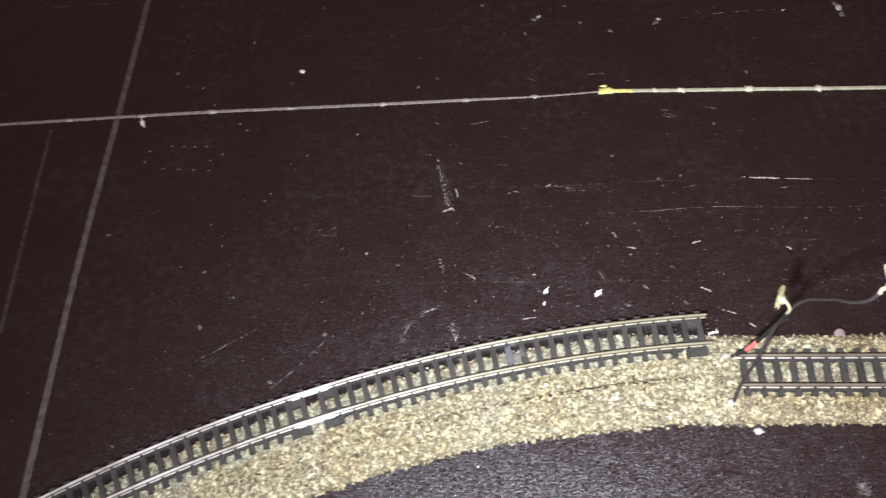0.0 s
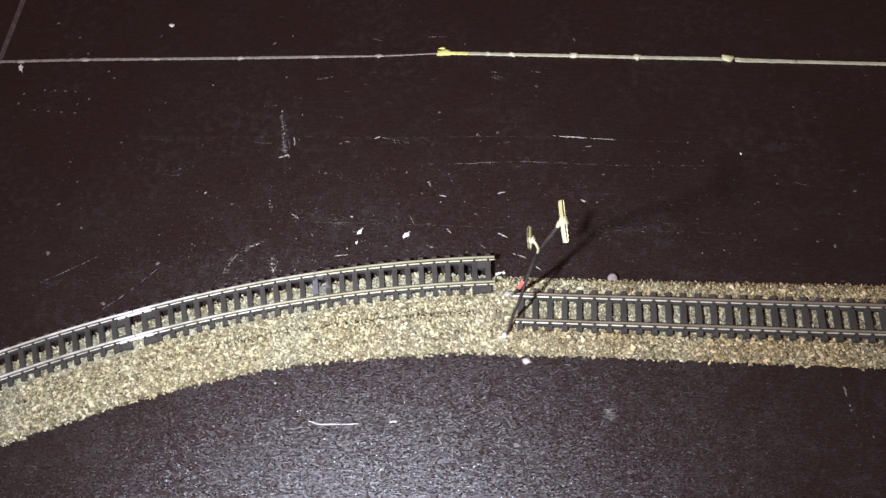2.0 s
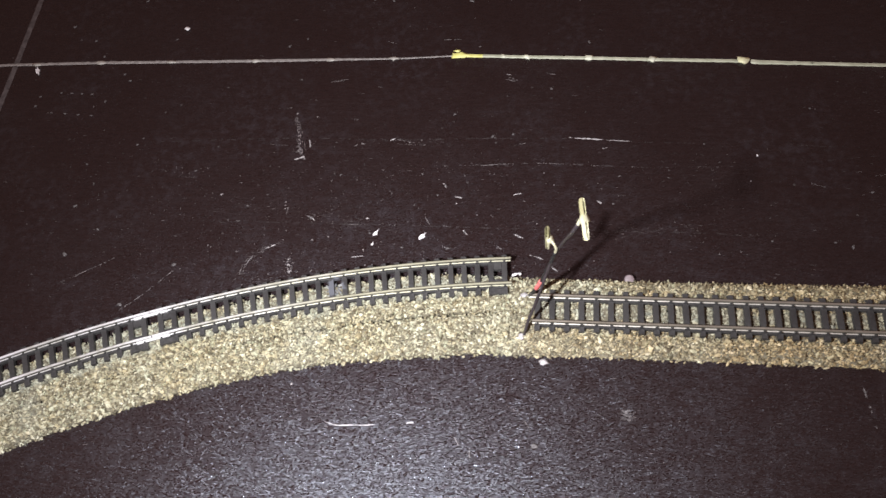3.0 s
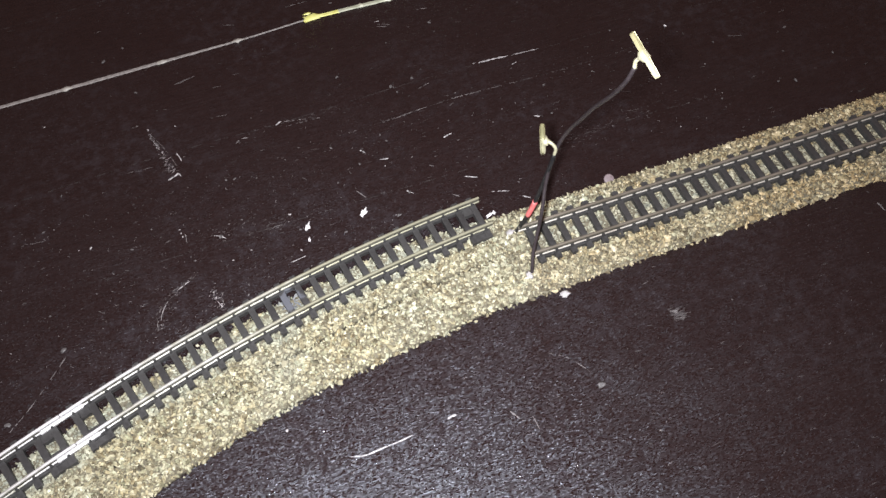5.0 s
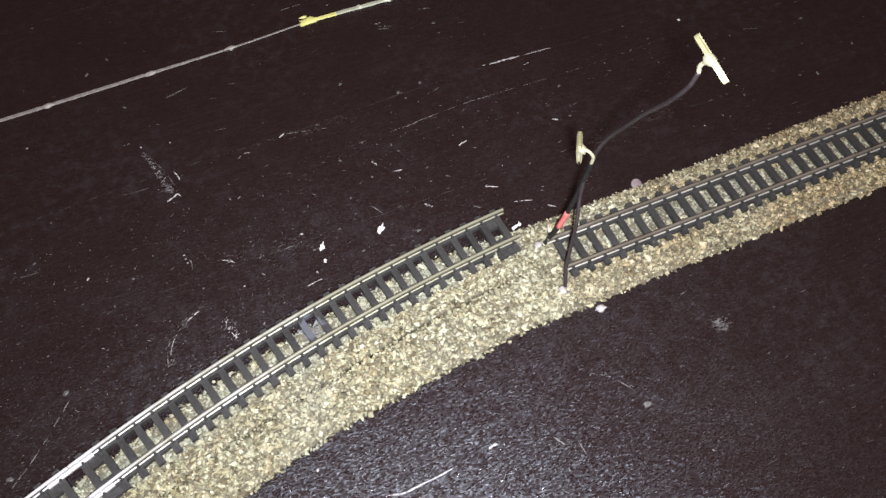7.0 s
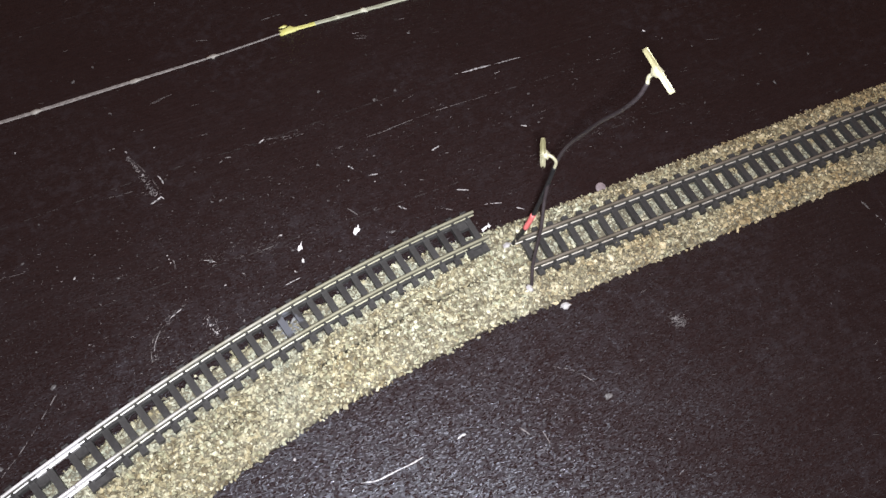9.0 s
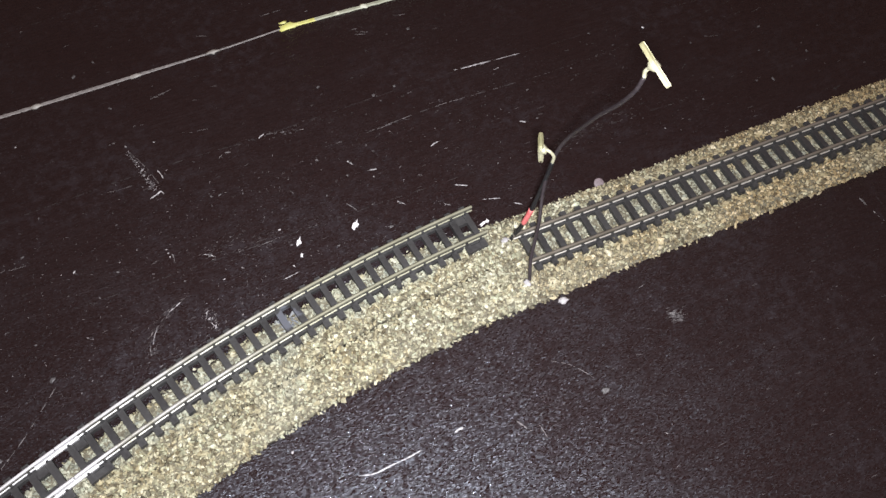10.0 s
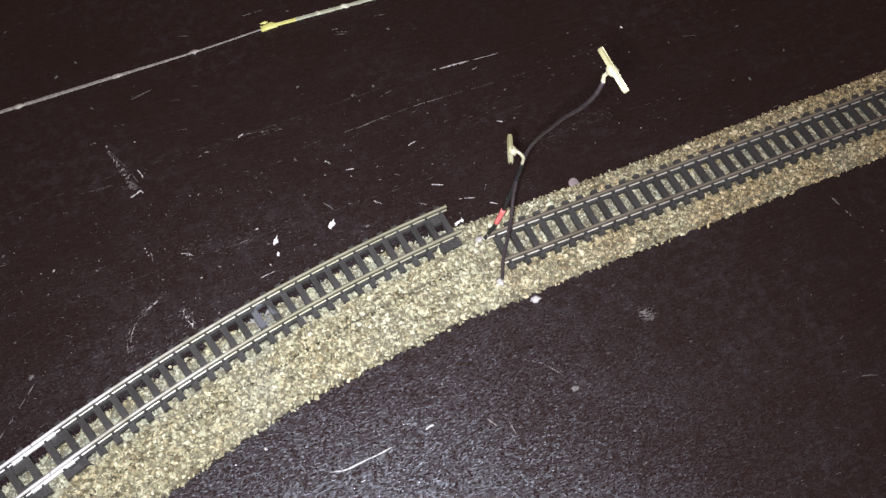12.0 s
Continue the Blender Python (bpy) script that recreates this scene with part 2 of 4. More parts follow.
FLAKE = paint_material("white_flake", (0.70, 0.68, 0.68), (0.84, 0.83, 0.82), 0.6, 700)
DISC = paint_material("greyish_pink_plastic", (0.17, 0.13, 0.135), (0.25, 0.20, 0.205), 0.55, 700)
GLUE = paint_material("cloudy_glue", (0.30, 0.285, 0.28), (0.54, 0.515, 0.51), 0.4, 800)
DULL = paint_material("dull_fleck", (0.05, 0.045, 0.044), (0.17, 0.16, 0.158), 0.6, 1500)
SCRATCH = mark_material("pale_scratch", (0.05, 0.046, 0.046), (0.24, 0.225, 0.22))
BRIGHT_MARK = mark_material("bright_mark", (0.06, 0.055, 0.054), (0.62, 0.60, 0.60))
HAIRLINE = mark_material("hairline_scratch", (0.020, 0.017, 0.017), (0.19, 0.175, 0.17))
BRIGHT_SCRATCH = paint_material("bright_scratch", (0.15, 0.143, 0.142), (0.66, 0.645, 0.64), 0.5, 1400)
FAINT_SCRATCH = paint_material("faint_scratch", (0.012, 0.009, 0.009), (0.062, 0.056, 0.054), 0.5, 300)
DUST = mark_material("dust", (0.03, 0.026, 0.025), (0.32, 0.30, 0.295), 0.7)


# ---- mesh helpers: all lengths in millimetres ----
def mesh_from(name, verts, faces, material, smooth=False):
    me = bpy.data.meshes.new(name)
    me.from_pydata([(x * MM, y * MM, z * MM) for x, y, z in verts], [], faces)
    me.materials.append(material)
    if smooth:
        me.polygons.foreach_set("use_smooth", [True] * len(me.polygons))
    me.update()
    return me


def part(name, me, parent, label="", place=None):
    ob = new(name, me)
    ob.parent = parent
    if place is not None:
        ob.matrix_local = place
    if label:
        ob["label"] = label
    return ob


def thing(name, label, category, x=0.0, y=0.0, z=0.0, group="", kind=""):
    ob = new(name)
    ob.empty_display_size = 0.005
    ob.location = (x * MM, y * MM, z * MM)
    return tagged(ob, label, category, group, kind)


class Soup:
    """Collects vertices and faces."""

    def __init__(self):
        self.v, self.f = [], []

    def put(self, verts, faces):
        k = len(self.v)
        self.v += verts
        self.f += [tuple(i + k for i in face) for face in faces]

    def box(self, x0, x1, y0, y1, z0, z1, top=0.0):
        """A box whose top is drawn in by top on all sides."""
        self.put([(x0, y0, z0), (x1, y0, z0), (x1, y1, z0), (x0, y1, z0),
                  (x0 + top, y0 + top, z1), (x1 - top, y0 + top, z1), (x1 - top, y1 - top, z1), (x0 + top, y1 - top, z1)],
                 [(3, 2, 1, 0), (4, 5, 6, 7), (0, 1, 5, 4), (1, 2, 6, 5), (2, 3, 7, 6), (3, 0, 4, 7)])

    def loft(self, rings, closed=True, caps=True):
        n = len(rings[0])
        k = len(self.v)
        for ring in rings:
            self.v += [tuple(p) for p in ring]
        for i in range(len(rings) - 1):
            for j in range(n if closed else n - 1):
                a, b = k + i * n + j, k + i * n + (j + 1) % n
                self.f.append((a, b, b + n, a + n))
        if caps and closed:
            self.f.append(tuple(range(k + n - 1, k - 1, -1)))
            self.f.append(tuple(range(k + (len(rings) - 1) * n, k + len(rings) * n)))


def smooth_line(points, steps):
    """A Catmull-Rom line through points."""
    p = [Vector(q) for q in points]
    p = [2 * p[0] - p[1], *p, 2 * p[-1] - p[-2]]
    out = []
    for i in range(1, len(p) - 2):
        for s in range(steps):
            t = s / steps
            a, b, c, d = p[i - 1:i + 3]
            out.append(0.5 * (2 * b + (c - a) * t + (2 * a - 5 * b + 4 * c - d) * t * t + (3 * b - a - 3 * c + d) * t ** 3))
    return out + [p[-2]]


def tube(points, radius, sides=10, wobble=0.0):
    """A tube along points; radius is a number or a function of the share of the way."""
    s = Soup()
    rings = []
    side = Vector((1, 0.2, 0.1))
    for i, p in enumerate(points):
        t = (points[min(i + 1, len(points) - 1)] - points[max(i - 1, 0)]).normalized()
        side = (side - t * side.dot(t)).normalized()
        up = t.cross(side)
        r = radius(i / (len(points) - 1)) if callable(radius) else radius
        r *= 1 + wobble * noise.noise(p * 0.8)
        rings.append([p + (side * math.cos(a) + up * math.sin(a)) * r for a in (2 * math.pi * k / sides for k in range(sides))])
    s.loft(rings)
    return s


def blob(radius, squash=(1, 1, 1), rough=0.3, seed=0, detail=2):
    bm = bmesh.new()
    bmesh.ops.create_icosphere(bm, subdivisions=detail, radius=1)
    s = Soup()
    vs = []
    for v in bm.verts:
        d = v.co.normalized()
        r = radius * (1 + rough * noise.noise(d * 1.7 + Vector((seed * 3.1, seed, 0))))
        vs.append((d.x * r * squash[0], d.y * r * squash[1], d.z * r * squash[2]))
    s.put(vs, [tuple(v.index for v in f.verts) for f in bm.faces])
    bm.free()
    return s


# ---- the board ----
def build_board():
    s = Soup()
    s.box(-620, 480, -420, 520, -18, 0)
    ob = new("tabletop", mesh_from("tabletop", s.v, s.f, BOARD))
    bev = ob.modifiers.new("round_edges", "BEVEL")
    bev.width, bev.segments = 0.002, 3
    return tagged(ob, "large dark brown-black varnished board, scratched and dusty", "tabletop", kind="structure")


tabletop = build_board()


# ---- roadbed ----
CX, CY, RC = 26.36, -467.5, 482.6          # centre and radius of the curved track's middle line
ROAD_TOP = 2.6
X_END = 200.0
R_OUT, R_SEAM = 484.6, 468.3               # outer rim of the curved cork and the seam between its two strips


def on_curve(angle, radius):
    """A place on a circle about the curve's centre; degrees to the west of straight ahead."""
    a = radians(angle)
    return CX - radius * math.sin(a), CY + radius * math.cos(a)


def smoothstep(a, b, x):
    t = min(max((x - a) / (b - a), 0.0), 1.0)
    return t * t * (3 - 2 * t)


def granules(spots, scale, seed):
    """Verts (in metres) and faces of one uneven lump of cork at each of the spots, larger or smaller by scale."""
    r = np.random.RandomState(seed)
    bm = bmesh.new()
    bmesh.ops.create_icosphere(bm, subdivisions=1, radius=1)
    ball = np.array([v.co[:] for v in bm.verts])
    tris = np.array([[v.index for v in f.verts] for f in bm.faces])
    bm.free()
    n, k = len(spots), len(ball)
    pts = ball[None] * r.uniform(0.50, 1.42, (n, k, 1))
    size = r.uniform(0.30, 0.54, (n, 1)) * np.where(r.rand(n, 1) < 0.2, r.uniform(1.2, 1.9, (n, 1)), 1.0)
    pts = pts * (size * scale[:, None] * np.c_[r.uniform(1.0, 1.9, n), r.uniform(0.65, 1.15, n), r.uniform(0.55, 0.95, n)])[:, None]
    q = r.normal(size=(n, 4))
    w, x, y, z = (q / np.linalg.norm(q, axis=1, keepdims=True)).T
    turn = np.array([[1 - 2 * (y * y + z * z), 2 * (x * y - w * z), 2 * (x * z + w * y)],
                     [2 * (x * y + w * z), 1 - 2 * (x * x + z * z), 2 * (y * z - w * x)],
                     [2 * (x * z - w * y), 2 * (y * z + w * x), 1 - 2 * (x * x + y * y)]]).transpose(2, 0, 1)
    pts = np.einsum("nij,nkj->nki", turn, pts) + spots[:, None]
    pts[..., 2] = np.maximum(pts[..., 2], 0.02)
    faces = tris[None] + (np.arange(n) * k)[:, None, None]
    return pts.reshape(-1, 3) * MM, faces.reshape(-1, 3)


def open_seam(x, y):
    """Where the two curved strips of cork stand a hair's breadth apart."""
    a = math.degrees(math.atan2(CX - x, y - CY))
    gap = 0.34 * smoothstep(4.6, 6.0, a) * (1 - smoothstep(9.5, 11.5, a)) + 0.18 * noise.noise(Vector((a * 2.3, 4, 1)))
    return 4.1 < a < 13 and abs(math.hypot(x - CX, y - CY) - R_SEAM) < gap


def cork_strip(length, width, place, slopes, parent, material, seed, sunk, fine=1.0, pitch=0.66):
    """A strip of pressed cork bits. place(u, v) gives x, y for the way along and across (v from 0 to 1);
    slopes are the widths of the slanting shoulders at v = 0 and v = 1;
    sunk(x, y) tells how deep the track presses the cork down; fine: the size of the bits on the shoulder at v = 1."""
    r = random.Random(seed)

    def height(v):
        z = ROAD_TOP
        if slopes[0] > 0:
            z = min(z, ROAD_TOP * (v * width / slopes[0]) ** 0.8)
        if slopes[1] > 0:
            z = min(z, ROAD_TOP * ((1 - v) * width / slopes[1]) ** 0.8)
        return max(z, 0.0)

    nu, nv = int(length / 1.1), max(int(width / 0.9), 4)
    verts, faces = [], []
    for i in range(nu + 1):
        for j in range(nv + 1):
            u, v = length * i / nu, j / nv
            x, y = place(u, v)
            rag = noise.noise(Vector((u * 0.42, v * 3, seed))) * 0.45
            z = height(v)
            edge = 1.0 if 0 < j < nv else 0.0
            z += edge * (-0.2 + 0.28 * noise.noise(Vector((x * 1.3, y * 1.3, seed))))
            y += rag * (1 - edge)
            z = max(z - max(sunk(x, y) - 0.3, 0.0), 0.0)
            verts.append((x, y, z if edge else (z if z > 0.5 else 0.0)))
    for i in range(nu):
        for j in range(nv):
            a = i * (nv + 1) + j
            faces.append((a, a + nv + 1, a + nv + 2, a + 1))
    # sides down to the board
    k = len(verts)
    for i in range(nu + 1):
        for j in (0, nv):
            x, y, z = verts[i * (nv + 1) + j]
            verts.append((x, y, 0.0))
    for i in range(nu):
        faces.append((k + 2 * i, k + 2 * i + 2, (i + 1) * (nv + 1), i * (nv + 1)))
        faces.append((i * (nv + 1) + nv, (i + 1) * (nv + 1) + nv, k + 2 * i + 3, k + 2 * i + 1))
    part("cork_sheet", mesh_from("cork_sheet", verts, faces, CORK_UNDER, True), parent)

    n_u, n_v = int(length / pitch), int(width / pitch)
    spots, scale = [], []
    for i in range(n_u):
        for j in range(n_v + 1):
            u = (i + r.uniform(-0.1, 1.1)) * pitch
            v = min(max((j + r.uniform(-0.3, 0.8)) * pitch / width, -0.008), 1.008)
            x, y = place(u, v)
            if open_seam(x, y):
                continue
            if j in (0, n_v):
                y += r.gauss(0, 0.32 * (fine if j else 1.0))
            z = height(min(max(v, 0.0), 1.0)) + r.uniform(-0.45, 0.22)
            spots.append((x, y, max(z - sunk(x, y), 0.15)))
            scale.append(fine if (1 - v) * width < slopes[1] else 1.0)
    verts, faces = granules(np.array(spots), np.array(scale), seed)
    me = bpy.data.meshes.new("cork_grain")
    me.from_pydata(verts.tolist(), [], faces.tolist())
    me.materials.append(material)
    bits = part("cork_grain", me, parent)
    tagged(bits, "tan and brown pressed cork granules", kind="stuff")


def south_edge(x):
    """The south edge of the roadbed, running from the curve into the straight."""
    if x > -4:
        return -15.5 + 0.45 * smoothstep(4, 25, x)
    r = 456.2 - 2.5 * smoothstep(-85, -22, x)
    y = CY + math.sqrt(max(r * r - (x - CX) ** 2, 0))
    return y + (-15.5 - y) * smoothstep(-30, -4, x)


def straight_place(u, v):
    x = -8.5 + u
    west = -4.0 * v + 1.6 * noise.noise(Vector((0, v * 6, 3)))
    north = 13.7 + 0.8 * smoothstep(50, 115, x)
    return x + west * (1 - smoothstep(0, 12, u)), south_edge(x) + (north - south_edge(x)) * v


def under_straight(x, y):
    """The bits lie lower, and unevenly, between the ties further along."""
    if x < 1 or not -8.2 + 1.7 * (1 - smoothstep(20, 60, x)) < y < 6.5:
        return 0.0
    return 0.30 + smoothstep(10, 80, x) * (0.55 + 0.5 * noise.noise(Vector((x * 0.12, y * 0.1, 8))))


straight_roadbed = thing("cork_roadbed", "straight tan granular cork roadbed strip lying on the dark board", "roadbed", 0, 0, 0)
cork_strip(X_END + 8.5, 29.0, straight_place, (2.6, 2.2), straight_roadbed, CORK_BROWN, 11, under_straight, 0.7)

ARC0, ARC1 = 4.1, 33.5


def outer_place(u, v):
    a = ARC0 + u / RC * 180 / math.pi
    rim = R_OUT - 2.3 * (1 - smoothstep(4.8, 7.3, a))
    return on_curve(a, R_SEAM + (rim - R_SEAM) * v)


def inner_place(u, v):
    a = ARC0 + u / RC * 180 / math.pi
    xs, ys = on_curve(a, R_SEAM + 0.05)
    xe, _ = on_curve(a, 455.5)
    ye = south_edge(xe)
    return xe + (xs - xe) * v, ye + (ys - ye) * v


def under_curve(x, y):
    return 0.3 if abs(math.hypot(x - CX, y - CY) - RC) < 6.5 else 0.0


ARC_MM = RC * radians(ARC1 - ARC0)
outer_roadbed = thing("cork_roadbed", "curved cork roadbed strip carrying the inner half of the curved track", "roadbed")
cork_strip(ARC_MM, R_OUT - R_SEAM, outer_place, (0.12, 0.25), outer_roadbed, CORK, 12, under_curve)
inner_roadbed = thing("cork_roadbed", "curved cork roadbed strip with a ragged slanting edge beside another", "roadbed")
cork_strip(ARC_MM, 13.0, inner_place, (2.6, 0.12), inner_roadbed, CORK, 13, under_curve)


# ---- track ----
TIE_TOP = 3.95
HALF = 4.82                                # from the middle line to a rail's middle
RAIL_SECTION = [(-0.55, 0.0), (0.55, 0.0), (0.55, 0.22), (0.26, 0.35), (0.20, 1.18), (0.40, 1.42), (0.41, 1.66), (0.36, 1.84), (0.25, 1.95), (0.09, 2.0),
                (-0.09, 2.0), (-0.25, 1.95), (-0.36, 1.84), (-0.41, 1.66), (-0.40, 1.42), (-0.20, 1.18), (-0.26, 0.35), (-0.55, 0.22)]


def tie_mesh(shift, lug):
    """A tie along y with four spike lugs that hold the rails' feet; shift moves its body off the rails' middle."""
    s = Soup()
    s.box(-1.04, 1.04, -7.75 + shift, 7.75 + shift, ROAD_TOP - 0.1, TIE_TOP, 0.14)
    for y in (-HALF, HALF):
        for side in (-1, 1):
            s.box(-lug, lug, y + side * 0.70 - 0.42, y + side * 0.70 + 0.42, TIE_TOP - 0.05, TIE_TOP + 0.70, 0.13)
    return mesh_from("tie", s.v, s.f, TIE)


TIE_MESH = tie_mesh(0.0, 0.56)
CURVE_TIE_MESH = tie_mesh(-0.6, 0.44)


def end_plate_mesh(y0, y1):
    """The moulded plate that joins the last two ties of a section."""
    s = Soup()
    s.box(-1.5, 1.5, y0, y1, ROAD_TOP - 0.1, TIE_TOP - 0.12, 0.1)
    return mesh_from("end_plate", s.v, s.f, TIE)


PLATES = [end_plate_mesh(*q) for q in ((-7.6, -5.6), (-3.9, -1.9), (1.85, 4.6), (5.6, 7.0))]


def rail_mesh(line, material, head):
    """A rail of I-section along a line of (x, y, normal); head is the material of its running surface."""
    s = Soup()
    rings = [[(x + nx * o, y + ny * o, TIE_TOP + h) for o, h in RAIL_SECTION] for x, y, nx, ny in line]
    s.loft(rings)
    me = mesh_from("rail", s.v, s.f, material)
    me.materials.append(head)
    me.materials.append(RAIL_WEB)
    n = len(RAIL_SECTION)
    for p in me.polygons:
        if p.index < n * (len(line) - 1):
            p.material_index = 1 if p.index % n in range(5, 14) else 2 if p.index % n in (3, 15) else 0
    return me


def web_mesh(line):
    """The low moulded strip under a rail that ties the ties together."""
    s = Soup()
    low, high = ROAD_TOP - 0.1, TIE_TOP - 0.25
    s.loft([[(x + nx * o, y + ny * o, z) for o, z in ((-1.3, low), (1.3, low), (1.2, high), (-1.2, high))] for x, y, nx, ny in line])
    return mesh_from("rail_bed", s.v, s.f, TIE)


def joiner_mesh(line):
    s = Soup()
    sec = [(-0.95, -0.12), (0.95, -0.12), (0.95, 0.45), (0.42, 0.85), (0.42, 1.2), (0.26, 1.2), (0.26, 0.7), (0.80, 0.38),
           (-0.80, 0.38), (-0.26, 0.7), (-0.26, 1.2), (-0.42, 1.2), (-0.42, 0.85), (-0.95, 0.45)]
    s.loft([[(x + nx * o, y + ny * o, TIE_TOP + h) for o, h in sec] for x, y, nx, ny in line])
    return mesh_from("rail_joiner", s.v, s.f, JOINER_BRIGHT)


def arc_line(a0, a1, radius, steps):
    out = []
    for i in range(steps + 1):
        a = a0 + (a1 - a0) * i / steps
        x, y = on_curve(a, radius)
        out.append((x, y, -math.sin(radians(a)), math.cos(radians(a))))
    return out


def kinked(track, degrees):
    """Turns a section a little about the joint with the one before it."""
    x, y = on_curve(JOINT, RC)
    track.matrix_world = pose(x * MM, y * MM, 0) @ pose(0, 0, 0, 0, 0, degrees) @ pose(-x * MM, -y * MM, 0)


def curved_section(a0, a1, rail0, rail1, label, joiner):
    """a0 and a1: the first and the last tie; the rails run on a little past them."""
    track = thing("curved_track", label, "track", group="curved track sections")
    for side in (1, -1):
        part("rail", rail_mesh(arc_line(rail0, rail1, RC + side * HALF, 44), RAIL_BRIGHT, HEAD_BRIGHT), track, "nickel-silver rail, worn top with glint painted towards the west")
        part("rail_bed", web_mesh(arc_line(a0, a1, RC + side * HALF, 30)), track)
        if joiner:
            part("rail_joiner", joiner_mesh(arc_line(JOINT - 0.7, JOINT + 0.7, RC + side * HALF, 6)), track, "folded metal rail joiner")
    first, last, count = a0, a1, 27
    angles = [first + (last - first) * k / (count - 1) for k in range(count)]
    for a in angles:
        x, y = on_curve(a, RC)
        part("tie", CURVE_TIE_MESH, track, place=pose(x * MM, y * MM, 0, 0, 0, a))
    for a in ((angles[0] + angles[1]) / 2, (angles[-1] + angles[-2]) / 2):
        x, y = on_curve(a, RC - 0.6)
        for me in PLATES:
            part("end_plate", me, track, place=pose(x * MM, y * MM, 0, 0, 0, a))
    return track


JOINT = 19.11
curved_section(4.20, 18.755, 3.92, JOINT - 0.02, "curved model track section with black ties, overhanging the cork", True)
kinked(curved_section(19.465, 34.02, JOINT + 0.02, JOINT + 15.0, "curved model track section joined to the next one", False), -0.8)

straight_track = thing("straight_track", "straight model track section with tarnished rails and black ties", "track")
for side, start in ((1, 0.0), (-1, 1.2)):
    line = [(start + (X_END - start) * i / 30, side * HALF, 0, 1) for i in range(31)]
    part("rail_bed", web_mesh([(max(px, 2.5), py, nx, ny) for px, py, nx, ny in line]), straight_track)
    part("rail", rail_mesh(line, RAIL_DULL, HEAD_DULL), straight_track, "dull tarnished nickel-silver rail")
x = 2.85
while x < X_END:
    part("tie", TIE_MESH, straight_track, place=pose(x * MM, 0, 0))
    x += 4.955


# ---- feeder wires with rail joiners soldered to their ends ----
def channel_mesh(length, narrow):
    """A folded rail joiner: an open channel along x, its lips turned in."""
    s = Soup()
    sec = [(-1.0, 0), (1.0, 0), (1.0, 0.75), (0.55, 1.0), (0.45, 0.85), (0.8, 0.62), (0.8, 0.2), (-0.8, 0.2), (-0.8, 0.62), (-0.45, 0.85), (-0.55, 1.0), (-1.0, 0.75)]
    rings = []
    for t in (0.0, 0.03, 0.09, 0.2, 0.5, 0.8, 0.91, 0.97, 1.0):
        end = min(t, 1 - t)
        k = 0.52 if end == 0 else 0.80 if end < 0.05 else 0.94 if end < 0.1 else 1.0
        rings.append([((t - 0.5) * length, o * k * narrow, h) for o, h in sec])
    s.loft(rings)
    return mesh_from("joiner_channel", s.v, s.f, JOINER)


def frame_of(a, b, facing):
    """The pose of a channel that lies from a to b, open towards facing."""
    a, b = Vector(a), Vector(b)
    ax = (b - a).normalized()
    f = Vector(facing)
    f = (f - ax * f.dot(ax)).normalized()
    m = Matrix((ax, f.cross(ax), f)).transposed().to_4x4()
    return Matrix.Translation((a + b) / 2 * MM) @ m


def feeder_wire(label, route, radius, material, bare, joint, a, b, facing, narrow, sleeve=None):
    wire = thing("feeder_wire", label, "wire", group="feeder wires")
    line = smooth_line(route, 8)
    t = tube(line, radius, 12, 0.04)
    part("insulation", mesh_from("insulation", t.v, t.f, material, True), wire, "black plastic wire insulation")
    if sleeve:
        t = tube(line[sleeve[0]:sleeve[1]], radius * 1.3, 12)
        part("sleeve", mesh_from("sleeve", t.v, t.f, RED, True), wire, "faded red sleeve round the wire")
    t = tube(smooth_line(bare, 6), 0.46, 8, 0.1)
    part("bare_wire", mesh_from("bare_wire", t.v, t.f, SOLDER, True), wire, "tinned bare wire end")
    d = blob(1.4, (0.95, 1.1, 0.85), 0.5, 4)
    part("solder", mesh_from("solder", d.v, d.f, SOLDER, True), wire, "dull solder blob", Matrix.Translation(Vector(joint) * MM))
    part("rail_joiner", channel_mesh((Vector(b) - Vector(a)).length, narrow), wire, "small yellowish metal rail joiner", frame_of(a, b, facing))
    return wire


feeder_wire("black feeder wire rising from the cork with a metal joiner", [
    (-1.6, -10.0, 0.5), (-1.2, -8.6, 3.2), (0.0, -5.7, 8.0), (1.8, -3.4, 13.5), (3.4, -1.3, 20.0), (5.6, 2.6, 27.0), (7.6, 4.6, 34.5),
    (9.6, 5.0, 41.0), (10.8, 3.2, 47.5), (11.0, -0.2, 54.5), (11.0, -4.9, 64.0), (10.9, -10.6, 74.0), (11.2, -13.9, 81.5), (12.3, -14.1, 85.3)],
    0.51, SHADE_WIRE, [(12.3, -14.1, 85.1), (12.55, -13.6, 86.4), (13.05, -13.8, 87.3), (14.0, -14.2, 88.4)], (13.6, -14.3, 88.3),
    (12.5, -9.7, 90.5), (14.0, -19.5, 86.7), (0.66, -0.22, 0.70), 0.68)
feeder_wire("black feeder wire with a red sleeve and a metal joiner", [
    (-0.4, 5.9, 0.5), (0.3, 5.2, 4.5), (1.5, 4.4, 9.0), (2.9, 3.9, 14.4), (4.4, 3.8, 20.5), (6.0, 3.9, 28.0), (7.2, 4.0, 34.0), (7.8, 4.2, 37.0)],
    0.60, WIRE, [(7.8, 4.2, 36.8), (8.0, 4.3, 39.2), (7.2, 5.2, 40.6), (6.2, 6.6, 40.6)], (5.9, 7.0, 40.4),
    (5.3, 8.2, 46.0), (5.7, 6.4, 36.2), (-0.45, -0.75, 0.2), 0.72, (20, 30))


